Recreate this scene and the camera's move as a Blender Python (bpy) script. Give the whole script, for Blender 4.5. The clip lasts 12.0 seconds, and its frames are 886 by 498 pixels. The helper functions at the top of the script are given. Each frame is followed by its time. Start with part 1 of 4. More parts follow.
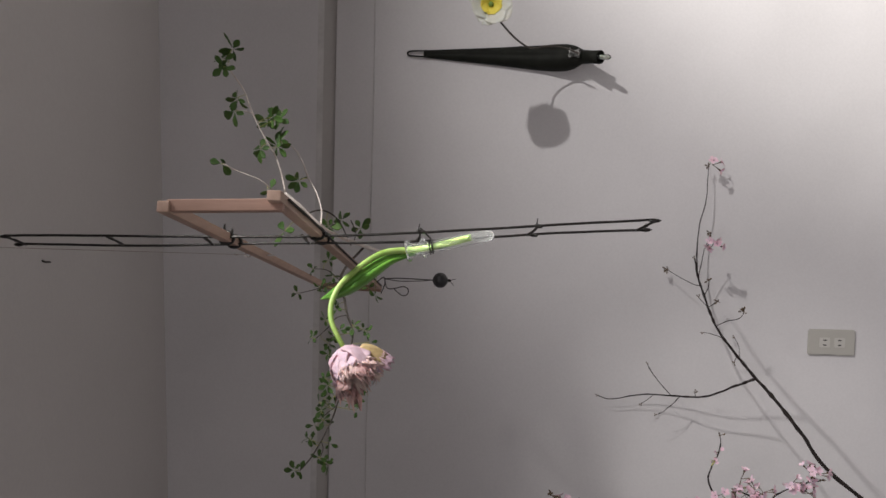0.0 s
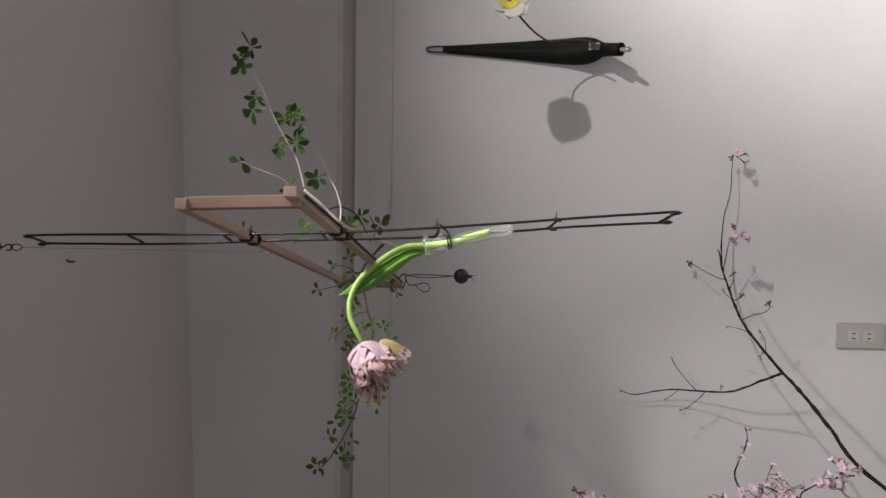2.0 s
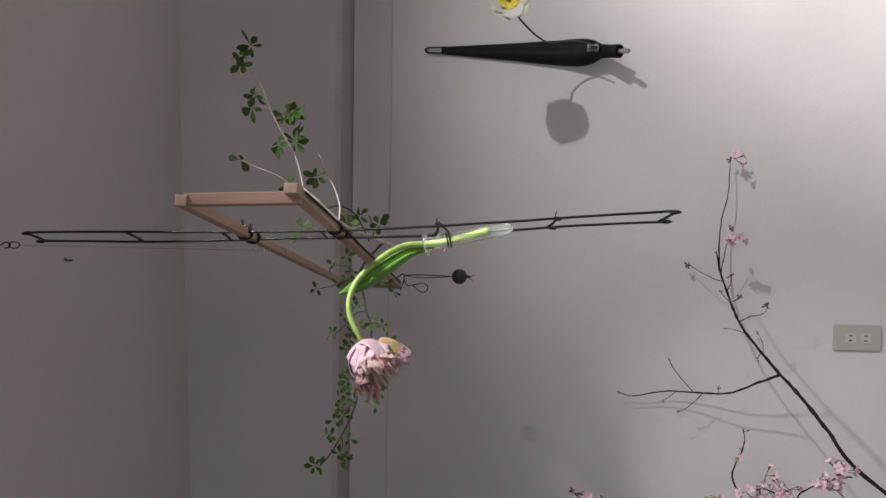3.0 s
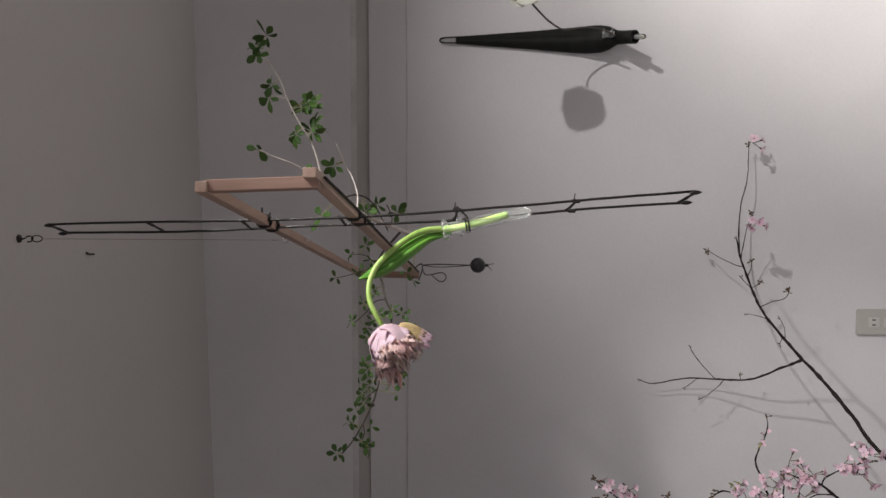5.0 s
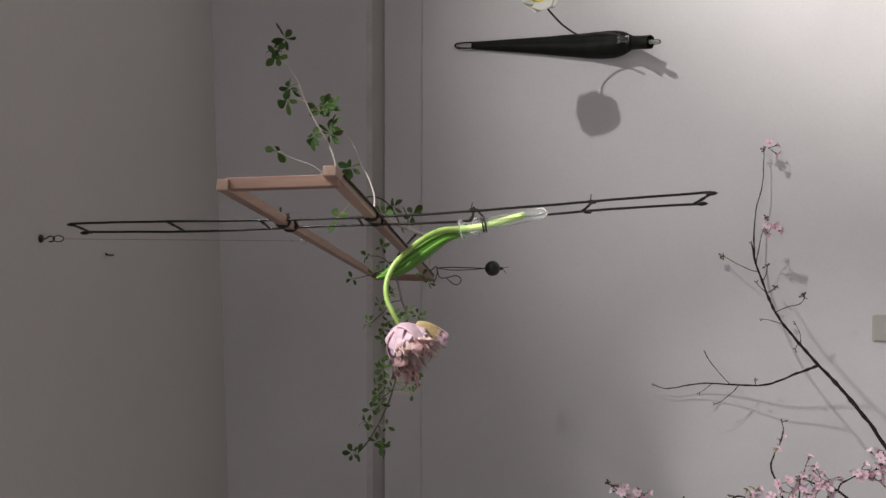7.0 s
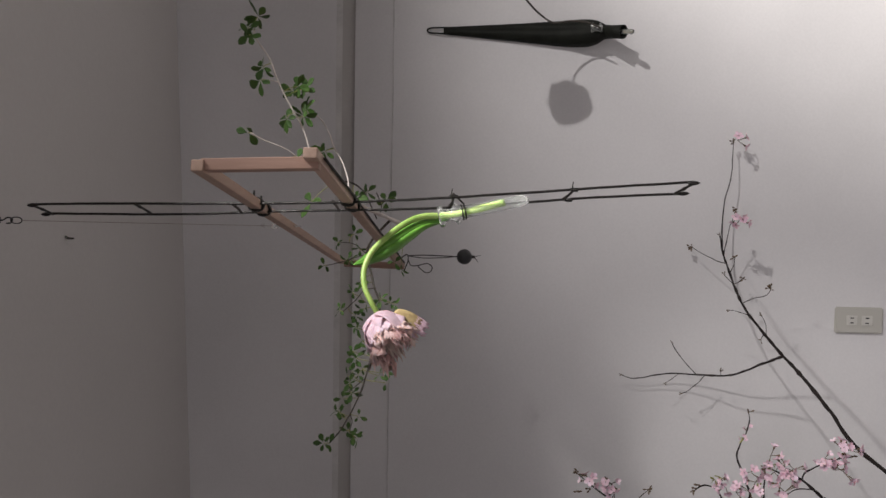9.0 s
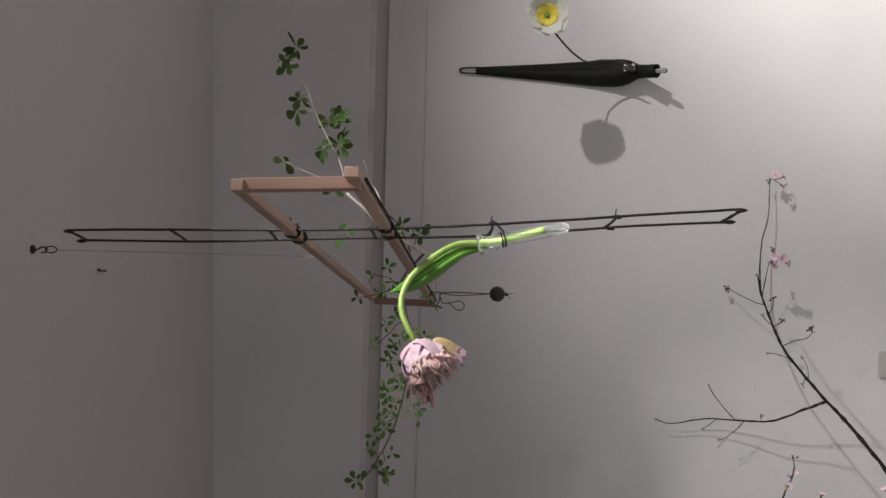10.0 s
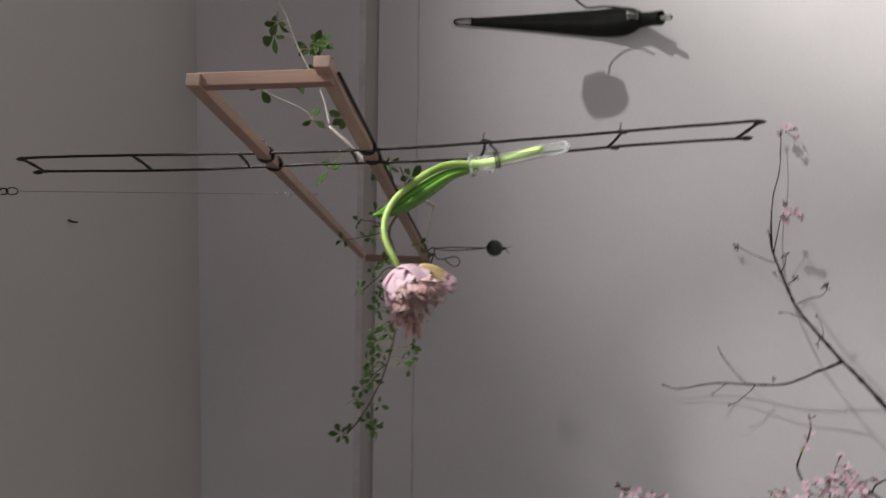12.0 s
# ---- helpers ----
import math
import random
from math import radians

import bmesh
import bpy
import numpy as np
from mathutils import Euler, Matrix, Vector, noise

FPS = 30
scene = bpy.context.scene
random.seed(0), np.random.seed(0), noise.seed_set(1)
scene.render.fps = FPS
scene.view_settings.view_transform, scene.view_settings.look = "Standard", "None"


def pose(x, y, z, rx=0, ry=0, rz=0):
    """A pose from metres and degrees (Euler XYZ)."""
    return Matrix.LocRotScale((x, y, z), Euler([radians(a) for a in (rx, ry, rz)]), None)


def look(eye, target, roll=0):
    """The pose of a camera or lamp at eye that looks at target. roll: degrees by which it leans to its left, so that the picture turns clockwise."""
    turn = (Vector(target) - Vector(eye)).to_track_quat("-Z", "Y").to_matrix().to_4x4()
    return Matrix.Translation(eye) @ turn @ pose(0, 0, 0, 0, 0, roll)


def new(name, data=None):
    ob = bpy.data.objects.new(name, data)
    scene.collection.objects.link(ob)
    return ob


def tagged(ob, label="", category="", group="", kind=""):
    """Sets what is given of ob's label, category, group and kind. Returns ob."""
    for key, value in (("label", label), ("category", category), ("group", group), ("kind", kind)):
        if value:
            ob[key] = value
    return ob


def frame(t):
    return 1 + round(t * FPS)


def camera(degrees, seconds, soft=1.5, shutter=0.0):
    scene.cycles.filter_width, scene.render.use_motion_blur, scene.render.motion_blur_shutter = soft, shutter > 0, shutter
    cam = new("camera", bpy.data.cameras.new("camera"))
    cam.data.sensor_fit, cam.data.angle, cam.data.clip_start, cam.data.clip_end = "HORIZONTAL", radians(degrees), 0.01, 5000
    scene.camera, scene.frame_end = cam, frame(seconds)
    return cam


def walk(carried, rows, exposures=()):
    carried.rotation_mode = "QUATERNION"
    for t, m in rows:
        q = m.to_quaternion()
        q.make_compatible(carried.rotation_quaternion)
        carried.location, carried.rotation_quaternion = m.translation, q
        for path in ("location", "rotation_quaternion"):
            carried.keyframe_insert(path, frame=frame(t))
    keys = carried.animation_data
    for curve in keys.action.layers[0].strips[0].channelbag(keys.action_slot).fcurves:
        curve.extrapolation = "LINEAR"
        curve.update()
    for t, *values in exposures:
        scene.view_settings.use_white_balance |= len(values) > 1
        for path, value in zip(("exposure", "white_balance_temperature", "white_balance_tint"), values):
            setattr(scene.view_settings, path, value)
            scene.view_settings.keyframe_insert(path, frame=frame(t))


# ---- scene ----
cam = camera(58.1, 12.0, shutter=0.25)
PATH = [
    (0, (0.038, 0.062, 1.539), (-0.066, 2.059, 1.57), -88.5),
    (0.5, (0.036, 0.059, 1.538), (-0.064, 2.054, 1.635), -88.3),
    (1, (0.036, 0.064, 1.537), (-0.067, 2.058, 1.654), -88.4),
    (1.5, (0.035, 0.064, 1.534), (-0.076, 2.058, 1.655), -88.9),
    (2, (0.035, 0.067, 1.532), (-0.077, 2.062, 1.623), -89.1),
    (2.5, (0.033, 0.069, 1.533), (-0.077, 2.064, 1.613), -89.0),
    (3, (0.029, 0.067, 1.536), (-0.075, 2.062, 1.618), -88.9),
    (5, (0.015, 0.066, 1.539), (-0.1, 2.058, 1.662), -89.8),
    (5.5, (0.013, 0.06, 1.539), (-0.101, 2.052, 1.683), -89.7),
    (6, (0.013, 0.066, 1.535), (-0.096, 2.058, 1.676), -89.8),
    (6.5, (0.008, 0.066, 1.536), (-0.099, 2.059, 1.669), -89.9),
    (7, (0.005, 0.057, 1.544), (-0.09, 2.049, 1.698), -89.6),
    (7.5, (-0.001, 0.051, 1.548), (-0.084, 2.041, 1.726), -89.3),
    (7.7, (-0.004, 0.046, 1.551), (-0.082, 2.035, 1.752), -89.2),
    (9.3, (0.002, 0.093, 1.579), (-0.113, 2.089, 1.607), -89.1),
    (9.5, (-0.002, 0.101, 1.586), (-0.071, 2.099, 1.646), -89.4),
    (10, (-0.028, 0.098, 1.589), (-0.025, 2.095, 1.703), -88.6),
    (10.5, (-0.06, 0.118, 1.575), (-0.053, 2.114, 1.693), -89.0),
    (11, (-0.089, 0.153, 1.522), (-0.016, 2.152, 1.525), -85.2),
    (11.5, (-0.151, 0.18, 1.48), (0.059, 2.165, 1.609), -78.8),
    (12, (-0.109, 0.188, 1.576), (-0.121, 2.185, 1.696), -89.1),
]
walk(cam, [(t, look(eye, target, roll)) for t, eye, target, roll in PATH])

# ---------------- light ----------------
EXPOSURE = 0.0
world = bpy.data.worlds.new("room_air")
scene.world = world
world.use_nodes = True
world.node_tree.nodes["Background"].inputs[0].default_value = (0.02, 0.02, 0.02, 1)
world.node_tree.nodes["Background"].inputs[1].default_value = 0.0
scene.view_settings.exposure = EXPOSURE


def spot(name, eye, target, watts, degrees, blend, radius, colour):
    data = bpy.data.lights.new(name, "SPOT")
    data.energy, data.spot_size, data.spot_blend = watts, radians(degrees), blend
    data.shadow_soft_size, data.color = radius, colour
    ob = new(name, data)
    ob.matrix_world = look(eye, target)
    return ob


spot("wall_spot", (1.55, 0.28, 2.25), (0.24, 2.11, 0.66), 100, 50, 1.0, 0.022, (1.0, 0.96, 0.95))
spot("corner_spot", (1.20, -0.60, 2.26), (1.35, 2.11, 0.15), 470, 51, 1.0, 0.06, (1.0, 0.96, 0.92))
spot("mobile_spot", (0.60, 0.74, 2.25), (0.06, 1.12, 1.65), 68, 41, 0.8, 0.045, (1.0, 0.96, 0.94))
# broad fill added behind the camera, standing in for general room light
room_fill = bpy.data.lights.new("added_room_fill", "AREA")
room_fill.energy, room_fill.size, room_fill.spread, room_fill.color = 43, 1.6, radians(160), (1.0, 0.965, 1.02)
new("added_room_fill", room_fill).matrix_world = look((0.0, -1.3, 2.23), (0.0, -1.29, 0))

# ---------------- materials ----------------


def mat(name, colour, rough=0.6, metal=0.0, vary=0.12, scale=8.0, fine=90.0, bump=0.15, dist=0.002,
        sss=0.0, coat=0.0, second=None, random=0.0, stretch=(1, 1, 1)):
    m = bpy.data.materials.new(name)
    m.use_nodes = True
    nt = m.node_tree
    n, l = nt.nodes, nt.links
    b = n["Principled BSDF"]
    b.inputs["Roughness"].default_value = rough
    b.inputs["Metallic"].default_value = metal
    b.inputs["Coat Weight"].default_value = coat
    b.inputs["Subsurface Weight"].default_value = sss
    b.inputs["Subsurface Radius"].default_value = (0.006, 0.004, 0.003)
    b.inputs["Subsurface Scale"].default_value = 1.0
    co = n.new("ShaderNodeTexCoord")
    mp = n.new("ShaderNodeMapping")
    mp.inputs["Scale"].default_value = stretch
    l.new(co.outputs["Object"], mp.inputs["Vector"])
    big, small = n.new("ShaderNodeTexNoise"), n.new("ShaderNodeTexNoise")
    big.inputs["Scale"].default_value, small.inputs["Scale"].default_value = scale, fine
    big.inputs["Detail"].default_value, small.inputs["Detail"].default_value = 5, 4
    for t in (big, small):
        l.new(mp.outputs["Vector"], t.inputs["Vector"])
    add = n.new("ShaderNodeMath")
    add.operation = "MULTIPLY_ADD"
    l.new(small.outputs["Fac"], add.inputs[0])
    add.inputs[1].default_value = 0.35
    l.new(big.outputs["Fac"], add.inputs[2])
    fac = add.outputs[0]
    if random:
        info = n.new("ShaderNodeObjectInfo")
        more = n.new("ShaderNodeMath")
        more.operation = "MULTIPLY_ADD"
        l.new(info.outputs["Random"], more.inputs[0])
        more.inputs[1].default_value = random
        l.new(fac, more.inputs[2])
        fac = more.outputs[0]
    ramp = n.new("ShaderNodeValToRGB")
    dark = [c * (1 - vary) for c in colour]
    light = list(second) if second else [min(1, c * (1 + vary)) for c in colour]
    ramp.color_ramp.elements[0].color, ramp.color_ramp.elements[1].color = (*dark, 1), (*light, 1)
    ramp.color_ramp.elements[0].position, ramp.color_ramp.elements[1].position = 0.42, 0.95 + random * 0.5
    l.new(fac, ramp.inputs["Fac"])
    l.new(ramp.outputs["Color"], b.inputs["Base Color"])
    if bump:
        bp = n.new("ShaderNodeBump")
        bp.inputs["Strength"].default_value, bp.inputs["Distance"].default_value = bump, dist
        l.new(small.outputs["Fac"], bp.inputs["Height"])
        l.new(bp.outputs["Normal"], b.inputs["Normal"])
    return m


def glass_mat(name, tint=(1, 1, 1), clear=1.0):
    m = bpy.data.materials.new(name)
    m.use_nodes = True
    b = m.node_tree.nodes["Principled BSDF"]
    b.inputs["Base Color"].default_value = (*tint, 1)
    b.inputs["Transmission Weight"].default_value = clear
    b.inputs["Roughness"].default_value = 0.02
    b.inputs["IOR"].default_value = 1.46
    return m


PAINT = mat("wall_paint", (0.70, 0.685, 0.685), 0.75, vary=0.08, scale=2.2, fine=160, bump=0.12, dist=0.001)
CEIL = mat("ceiling_paint", (0.57, 0.545, 0.53), 0.8, vary=0.07, scale=1.0, fine=120, bump=0.1, dist=0.001)
# shade of the wall hollow as colour; the lighter grey is also joint filler
HOLLOW_SHADE = mat("hollow_shade_grey", (0.47, 0.45, 0.43), 0.7, vary=0.08, scale=5, fine=120, bump=0.1)
GROOVE = mat("filler_and_half_shade", (0.62, 0.605, 0.59), 0.85, vary=0.2, scale=9)
FLOOR = mat("concrete_floor", (0.36, 0.345, 0.33), 0.6, vary=0.2, scale=2, fine=60)
WOOD = mat("planed_pine", (0.42, 0.27, 0.20), 0.55, vary=0.25, scale=14, fine=160, bump=0.2, second=(0.58, 0.41, 0.32), stretch=(1, 0.12, 1))
WOOD_POST = mat("planed_pine_post", (0.27, 0.145, 0.105), 0.55, vary=0.3, scale=22, fine=200, bump=0.25, second=(0.40, 0.25, 0.19), stretch=(1, 1, 0.12))
IRON = mat("black_iron", (0.012, 0.013, 0.010), 0.6, metal=0.0, vary=0.4, scale=30, fine=240, bump=0.3)
WIRE = mat("lacquered_wire", (0.013, 0.011, 0.009), 0.32, vary=0.4, scale=60, fine=400, bump=0.5, coat=0.1)
STEEL = mat("bright_steel", (0.75, 0.75, 0.75), 0.15, metal=1.0, vary=0.1, bump=0)
STRING = mat("dark_cord", (0.03, 0.025, 0.022), 0.8, vary=0.4, fine=900, bump=0.5)
BEAD = mat("matt_black_bead", (0.022, 0.022, 0.023), 0.42, vary=0.3, scale=60, fine=300, bump=0.1)
GLASS = glass_mat("clear_glass", (0.97, 0.99, 0.97), 0.95)
LINE = glass_mat("clear_line")
NYLON = mat("dull_nylon", (0.34, 0.28, 0.25), 0.4, vary=0.2, bump=0)
STEM = mat("tulip_stem_green", (0.26, 0.46, 0.08), 0.45, vary=0.2, scale=18, fine=200, bump=0.1, sss=0.25, second=(0.54, 0.72, 0.23))
TLEAF = mat("tulip_leaf_green", (0.06, 0.20, 0.022), 0.4, vary=0.3, scale=30, fine=260, bump=0.2, sss=0.1, second=(0.17, 0.42, 0.05), stretch=(1, 1, 0.2))
PETAL = mat("tulip_petal_pink", (0.74, 0.44, 0.53), 0.6, vary=0.2, scale=26, fine=190, bump=0.25, sss=0.25, second=(0.92, 0.67, 0.75), random=0.12)
PETAL_IN = mat("tulip_petal_wilted", (0.62, 0.25, 0.25), 0.65, vary=0.3, scale=40, fine=220, bump=0.3, sss=0.35, second=(0.94, 0.66, 0.60), random=0.25)
PETAL_OLD = mat("tulip_petal_yellowed", (0.42, 0.29, 0.12), 0.65, vary=0.3, scale=40, fine=220, bump=0.3, sss=0.15, second=(0.66, 0.50, 0.26))
FRINGE = mat("tulip_fringe_cream", (0.70, 0.46, 0.40), 0.7, vary=0.3, scale=60, bump=0.2, sss=0.2, second=(0.84, 0.68, 0.58))
LEAF = mat("vine_leaf_green", (0.028, 0.075, 0.014), 0.6, vary=0.35, scale=40, fine=250, bump=0.2, sss=0.05, second=(0.065, 0.135, 0.03), random=0.35)
BARK = mat("cherry_bark", (0.014, 0.010, 0.009), 0.7, vary=0.4, scale=40, fine=260, bump=0.6, second=(0.035, 0.026, 0.024))
VINE_PALE = mat("pale_vine_bark", (0.62, 0.54, 0.49), 0.6, vary=0.3, scale=50, fine=300, bump=0.4, second=(0.82, 0.75, 0.70))
VINE_DARK = mat("dark_vine_bark", (0.055, 0.045, 0.035), 0.65, vary=0.3, scale=60, fine=300, bump=0.5)
CHERRY = mat("cherry_petal_pink", (0.82, 0.49, 0.61), 0.6, vary=0.15, scale=60, bump=0.1, sss=0.2, second=(0.95, 0.76, 0.83), random=0.15)
CALYX = mat("cherry_calyx", (0.09, 0.05, 0.035), 0.6, vary=0.3, scale=90, second=(0.17, 0.12, 0.06))
YOUNG = mat("young_leaf_bronze", (0.28, 0.30, 0.08), 0.5, vary=0.3, scale=90, second=(0.45, 0.42, 0.14))
POPPY = mat("poppy_petal_white", (0.84, 0.84, 0.70), 0.6, vary=0.08, scale=50, bump=0.2, sss=0.2, second=(0.92, 0.92, 0.86))
YELLOW = mat("poppy_petal_yellow", (0.85, 0.66, 0.04), 0.6, vary=0.15, scale=50, bump=0.25, sss=0.2, second=(0.93, 0.80, 0.16))
SEED = mat("poppy_seed_head", (0.16, 0.26, 0.05), 0.6, vary=0.3, scale=90)
PLASTIC = mat("ivory_plastic", (0.50, 0.485, 0.44), 0.5, vary=0.03, scale=6, fine=300, bump=0.02)
PLASTIC_IN = mat("ivory_plastic_insert", (0.60, 0.585, 0.54), 0.3, vary=0.03, scale=6, bump=0)
SLOT = mat("socket_slot", (0.015, 0.014, 0.013), 0.7, vary=0.2, bump=0)
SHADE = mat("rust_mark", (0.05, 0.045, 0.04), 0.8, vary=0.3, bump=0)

LEAF.node_tree.nodes["Principled BSDF"].inputs["Specular IOR Level"].default_value = 0.25
IRON.node_tree.nodes["Principled BSDF"].inputs["Specular IOR Level"].default_value = 0.15
WIRE.node_tree.nodes["Principled BSDF"].inputs["Specular IOR Level"].default_value = 0.35
BARK.node_tree.nodes["Principled BSDF"].inputs["Specular IOR Level"].default_value = 0.2
POPPY.node_tree.nodes["Principled BSDF"].inputs["Alpha"].default_value = 0.8

# ---------------- mesh helpers ----------------


def mesh_of(bm, name, smooth=True):
    me = bpy.data.meshes.new(name)
    bmesh.ops.recalc_face_normals(bm, faces=bm.faces)
    bm.to_mesh(me)
    bm.free()
    if smooth:
        for p in me.polygons:
            p.use_smooth = True
    return me


def part(name, bm, material, parent=None, label="", smooth=True):
    me = mesh_of(bm, name, smooth) if isinstance(bm, bmesh.types.BMesh) else bm
    if material and not me.materials:
        me.materials.append(material)
    ob = new(name, me)
    if parent:
        ob.parent = parent
        ob.matrix_parent_inverse = parent.matrix_world.inverted()
    if label:
        ob["label"] = label
    return ob


def thing(name, at, label, category, group="", kind=""):
    ob = new(name)
    ob.empty_display_size = 0.02
    ob.location = at
    ob.matrix_world = Matrix.Translation(at)
    return tagged(ob, label, category, group, kind)


def smooth_line(points, per=6):
    pts = [Vector(p) for p in points]
    if len(pts) < 3:
        return [pts[0].lerp(pts[-1], i / per) for i in range(per + 1)]
    ext = [pts[0] * 2 - pts[1]] + pts + [pts[-1] * 2 - pts[-2]]
    out = []
    for i in range(1, len(ext) - 2):
        a, b, c, d = ext[i - 1:i + 3]
        for k in range(per):
            t = k / per
            out.append(0.5 * (2 * b + (c - a) * t + (2 * a - 5 * b + 4 * c - d) * t * t + (3 * b - a - 3 * c + d) * t ** 3))
    out.append(pts[-1])
    return out


def sweep(line, r0, r1=None, sides=8, knobs=0.0, bm=None, wobble=0.0, per=6, profile=None):
    """A round rod along a smooth line, tapering from r0 to r1, closed at the ends."""
    r1 = r0 if r1 is None else r1
    bm = bm or bmesh.new()
    pts = smooth_line(line, per)
    n = len(pts)
    up = Vector((0.31, 0.77, 0.55)).normalized()
    rings = []
    for i, p in enumerate(pts):
        d = (pts[min(i + 1, n - 1)] - pts[max(i - 1, 0)])
        d = d.normalized() if d.length > 1e-9 else Vector((0, 0, 1))
        side = d.cross(up)
        if side.length < 1e-4:
            side = d.orthogonal()
        side.normalize()
        up = side.cross(d).normalized()
        t = i / (n - 1)
        r = r0 + (r1 - r0) * t
        if profile:
            r *= profile(t)
        r *= 1 + knobs * max(0, noise.noise(p * 90)) * 1.6
        o = p + Vector((noise.noise(p * 40), noise.noise(p * 40 + Vector((9, 0, 0))), noise.noise(p * 40 + Vector((0, 9, 0))))) * wobble
        rings.append([bm.verts.new(o + (side * math.cos(a) + up * math.sin(a)) * r) for a in [2 * math.pi * k / sides for k in range(sides)]])
    for a, b in zip(rings, rings[1:]):
        for k in range(sides):
            bm.faces.new((a[k], a[(k + 1) % sides], b[(k + 1) % sides], b[k]))
    bm.faces.new(list(reversed(rings[0])))
    bm.faces.new(rings[-1])
    return bm


def beam(a, b, w, h, side, bevel=0.0012):
    """A bevelled rectangular bar from a to b; w across 'side', h across the third way."""
    a, b = Vector(a), Vector(b)
    d = (b - a).normalized()
    s = Vector(side)
    s = (s - d * s.dot(d)).normalized()
    u = d.cross(s)
    bm = bmesh.new()
    vs = []
    for p in (a, b):
        for i, j in ((-1, -1), (1, -1), (1, 1), (-1, 1)):
            vs.append(bm.verts.new(p + s * (i * w / 2) + u * (j * h / 2)))
    for f in ((3, 2, 1, 0), (4, 5, 6, 7), (0, 1, 5, 4), (1, 2, 6, 5), (2, 3, 7, 6), (3, 0, 4, 7)):
        bm.faces.new([vs[k] for k in f])
    if bevel:
        bmesh.ops.bevel(bm, geom=bm.edges[:], offset=bevel, segments=2, affect="EDGES", profile=0.6)
    return bm


def box(lo, hi, bevel=0.0):
    bm = bmesh.new()
    bmesh.ops.create_cube(bm, size=1)
    for v in bm.verts:
        v.co = Vector([lo[k] + (hi[k] - lo[k]) * (v.co[k] + 0.5) for k in range(3)])
    if bevel:
        bmesh.ops.bevel(bm, geom=bm.edges[:], offset=bevel, segments=2, affect="EDGES")
    return bm


def lathe(profile, base, axis, sides=24, bm=None):
    """A turned shape: pairs of distance along the axis and radius."""
    bm = bm or bmesh.new()
    d = Vector(axis).normalized()
    s = d.orthogonal().normalized()
    u = d.cross(s)
    rings = []
    for h, r in profile:
        c = Vector(base) + d * h
        if r < 1e-6:
            rings.append([bm.verts.new(c)])
        else:
            rings.append([bm.verts.new(c + (s * math.cos(2 * math.pi * k / sides) + u * math.sin(2 * math.pi * k / sides)) * r) for k in range(sides)])
    for a, b in zip(rings, rings[1:]):
        for k in range(sides):
            q = [a[k % len(a)], a[(k + 1) % len(a)], b[(k + 1) % len(b)], b[k % len(b)]]
            q = list(dict.fromkeys(q))
            if len(q) > 2:
                bm.faces.new(q)
    return bm


def blade(length, width, cup=0.2, curl=0.3, rows=8, cols=4, tip=1.0, fringe=0.0, seed=0, thick=0.0005, base=0.15, wave=0.0):
    """A leaf or petal that grows along +y from the origin, faces +z, cupped across and curled along."""
    rnd = random.Random(seed)
    bm = bmesh.new()
    grid = []
    for i in range(rows + 1):
        t = i / rows
        w = width * (base + (1 - base) * math.sin(math.pi * min(1, t ** 0.85 * 0.92 + 0.04)) ** tip)
        ang = curl * t * t
        yy = length * (math.sin(curl * t) / curl if abs(curl) > 1e-3 else t)
        zz = length * ((1 - math.cos(curl * t)) / curl if abs(curl) > 1e-3 else 0)
        line = []
        for j in range(cols + 1):
            u = j / cols * 2 - 1
            x = u * w / 2
            z = zz + cup * w * (u * u) + wave * width * math.sin(5 * t + seed) * u
            y = yy - zz * 0.0
            if fringe and i >= rows - 1:
                k = 1.0 if i == rows else 0.35
                y += (rnd.uniform(0.2, 1.0) if j % 2 else rnd.uniform(-0.7, -0.1)) * fringe * length * k
                z += rnd.uniform(-0.6, 0.6) * fringe * length * k
                x += rnd.uniform(-0.5, 0.5) * fringe * length * k * 0.5
            line.append(bm.verts.new((x, y, z)))
        grid.append(line)
    for a, b in zip(grid, grid[1:]):
        for j in range(cols):
            bm.faces.new((a[j], a[j + 1], b[j + 1], b[j]))
    top = bm.faces[:]
    bm.normal_update()
    ext = bmesh.ops.extrude_face_region(bm, geom=top)
    for v in [g for g in ext["geom"] if isinstance(g, bmesh.types.BMVert)]:
        v.co += v.normal * -thick if v.normal.length else Vector((0, 0, -thick))
    return bm


def aim(at, way, up=(0, 0, 1), spin=0.0):
    """A pose at a place whose +y runs along 'way' and whose +z leans to 'up'."""
    y = Vector(way).normalized()
    z = Vector(up)
    z = z - y * z.dot(y)
    z = z.normalized() if z.length > 1e-4 else y.orthogonal().normalized()
    x = y.cross(z)
    m = Matrix((x, y, z)).transposed().to_4x4()
    return Matrix.Translation(at) @ m @ Matrix.Rotation(spin, 4, "Y")


def put(ob, m):
    """Places a part by its pose in the world."""
    ob.matrix_basis = m if not ob.parent else ob.parent.matrix_world.inverted() @ m
    if ob.parent:
        ob.matrix_parent_inverse = Matrix.Identity(4)
    ob.matrix_world = m
    return ob


# ---------------- the room ----------------
WALL_Y, CEILING_Z, BAND = 2.111, 2.297, (1.856, 1.758)
CEILING_SLOPE = 0.0265
X0, X1, Y0 = -2.6, 2.8, -2.9


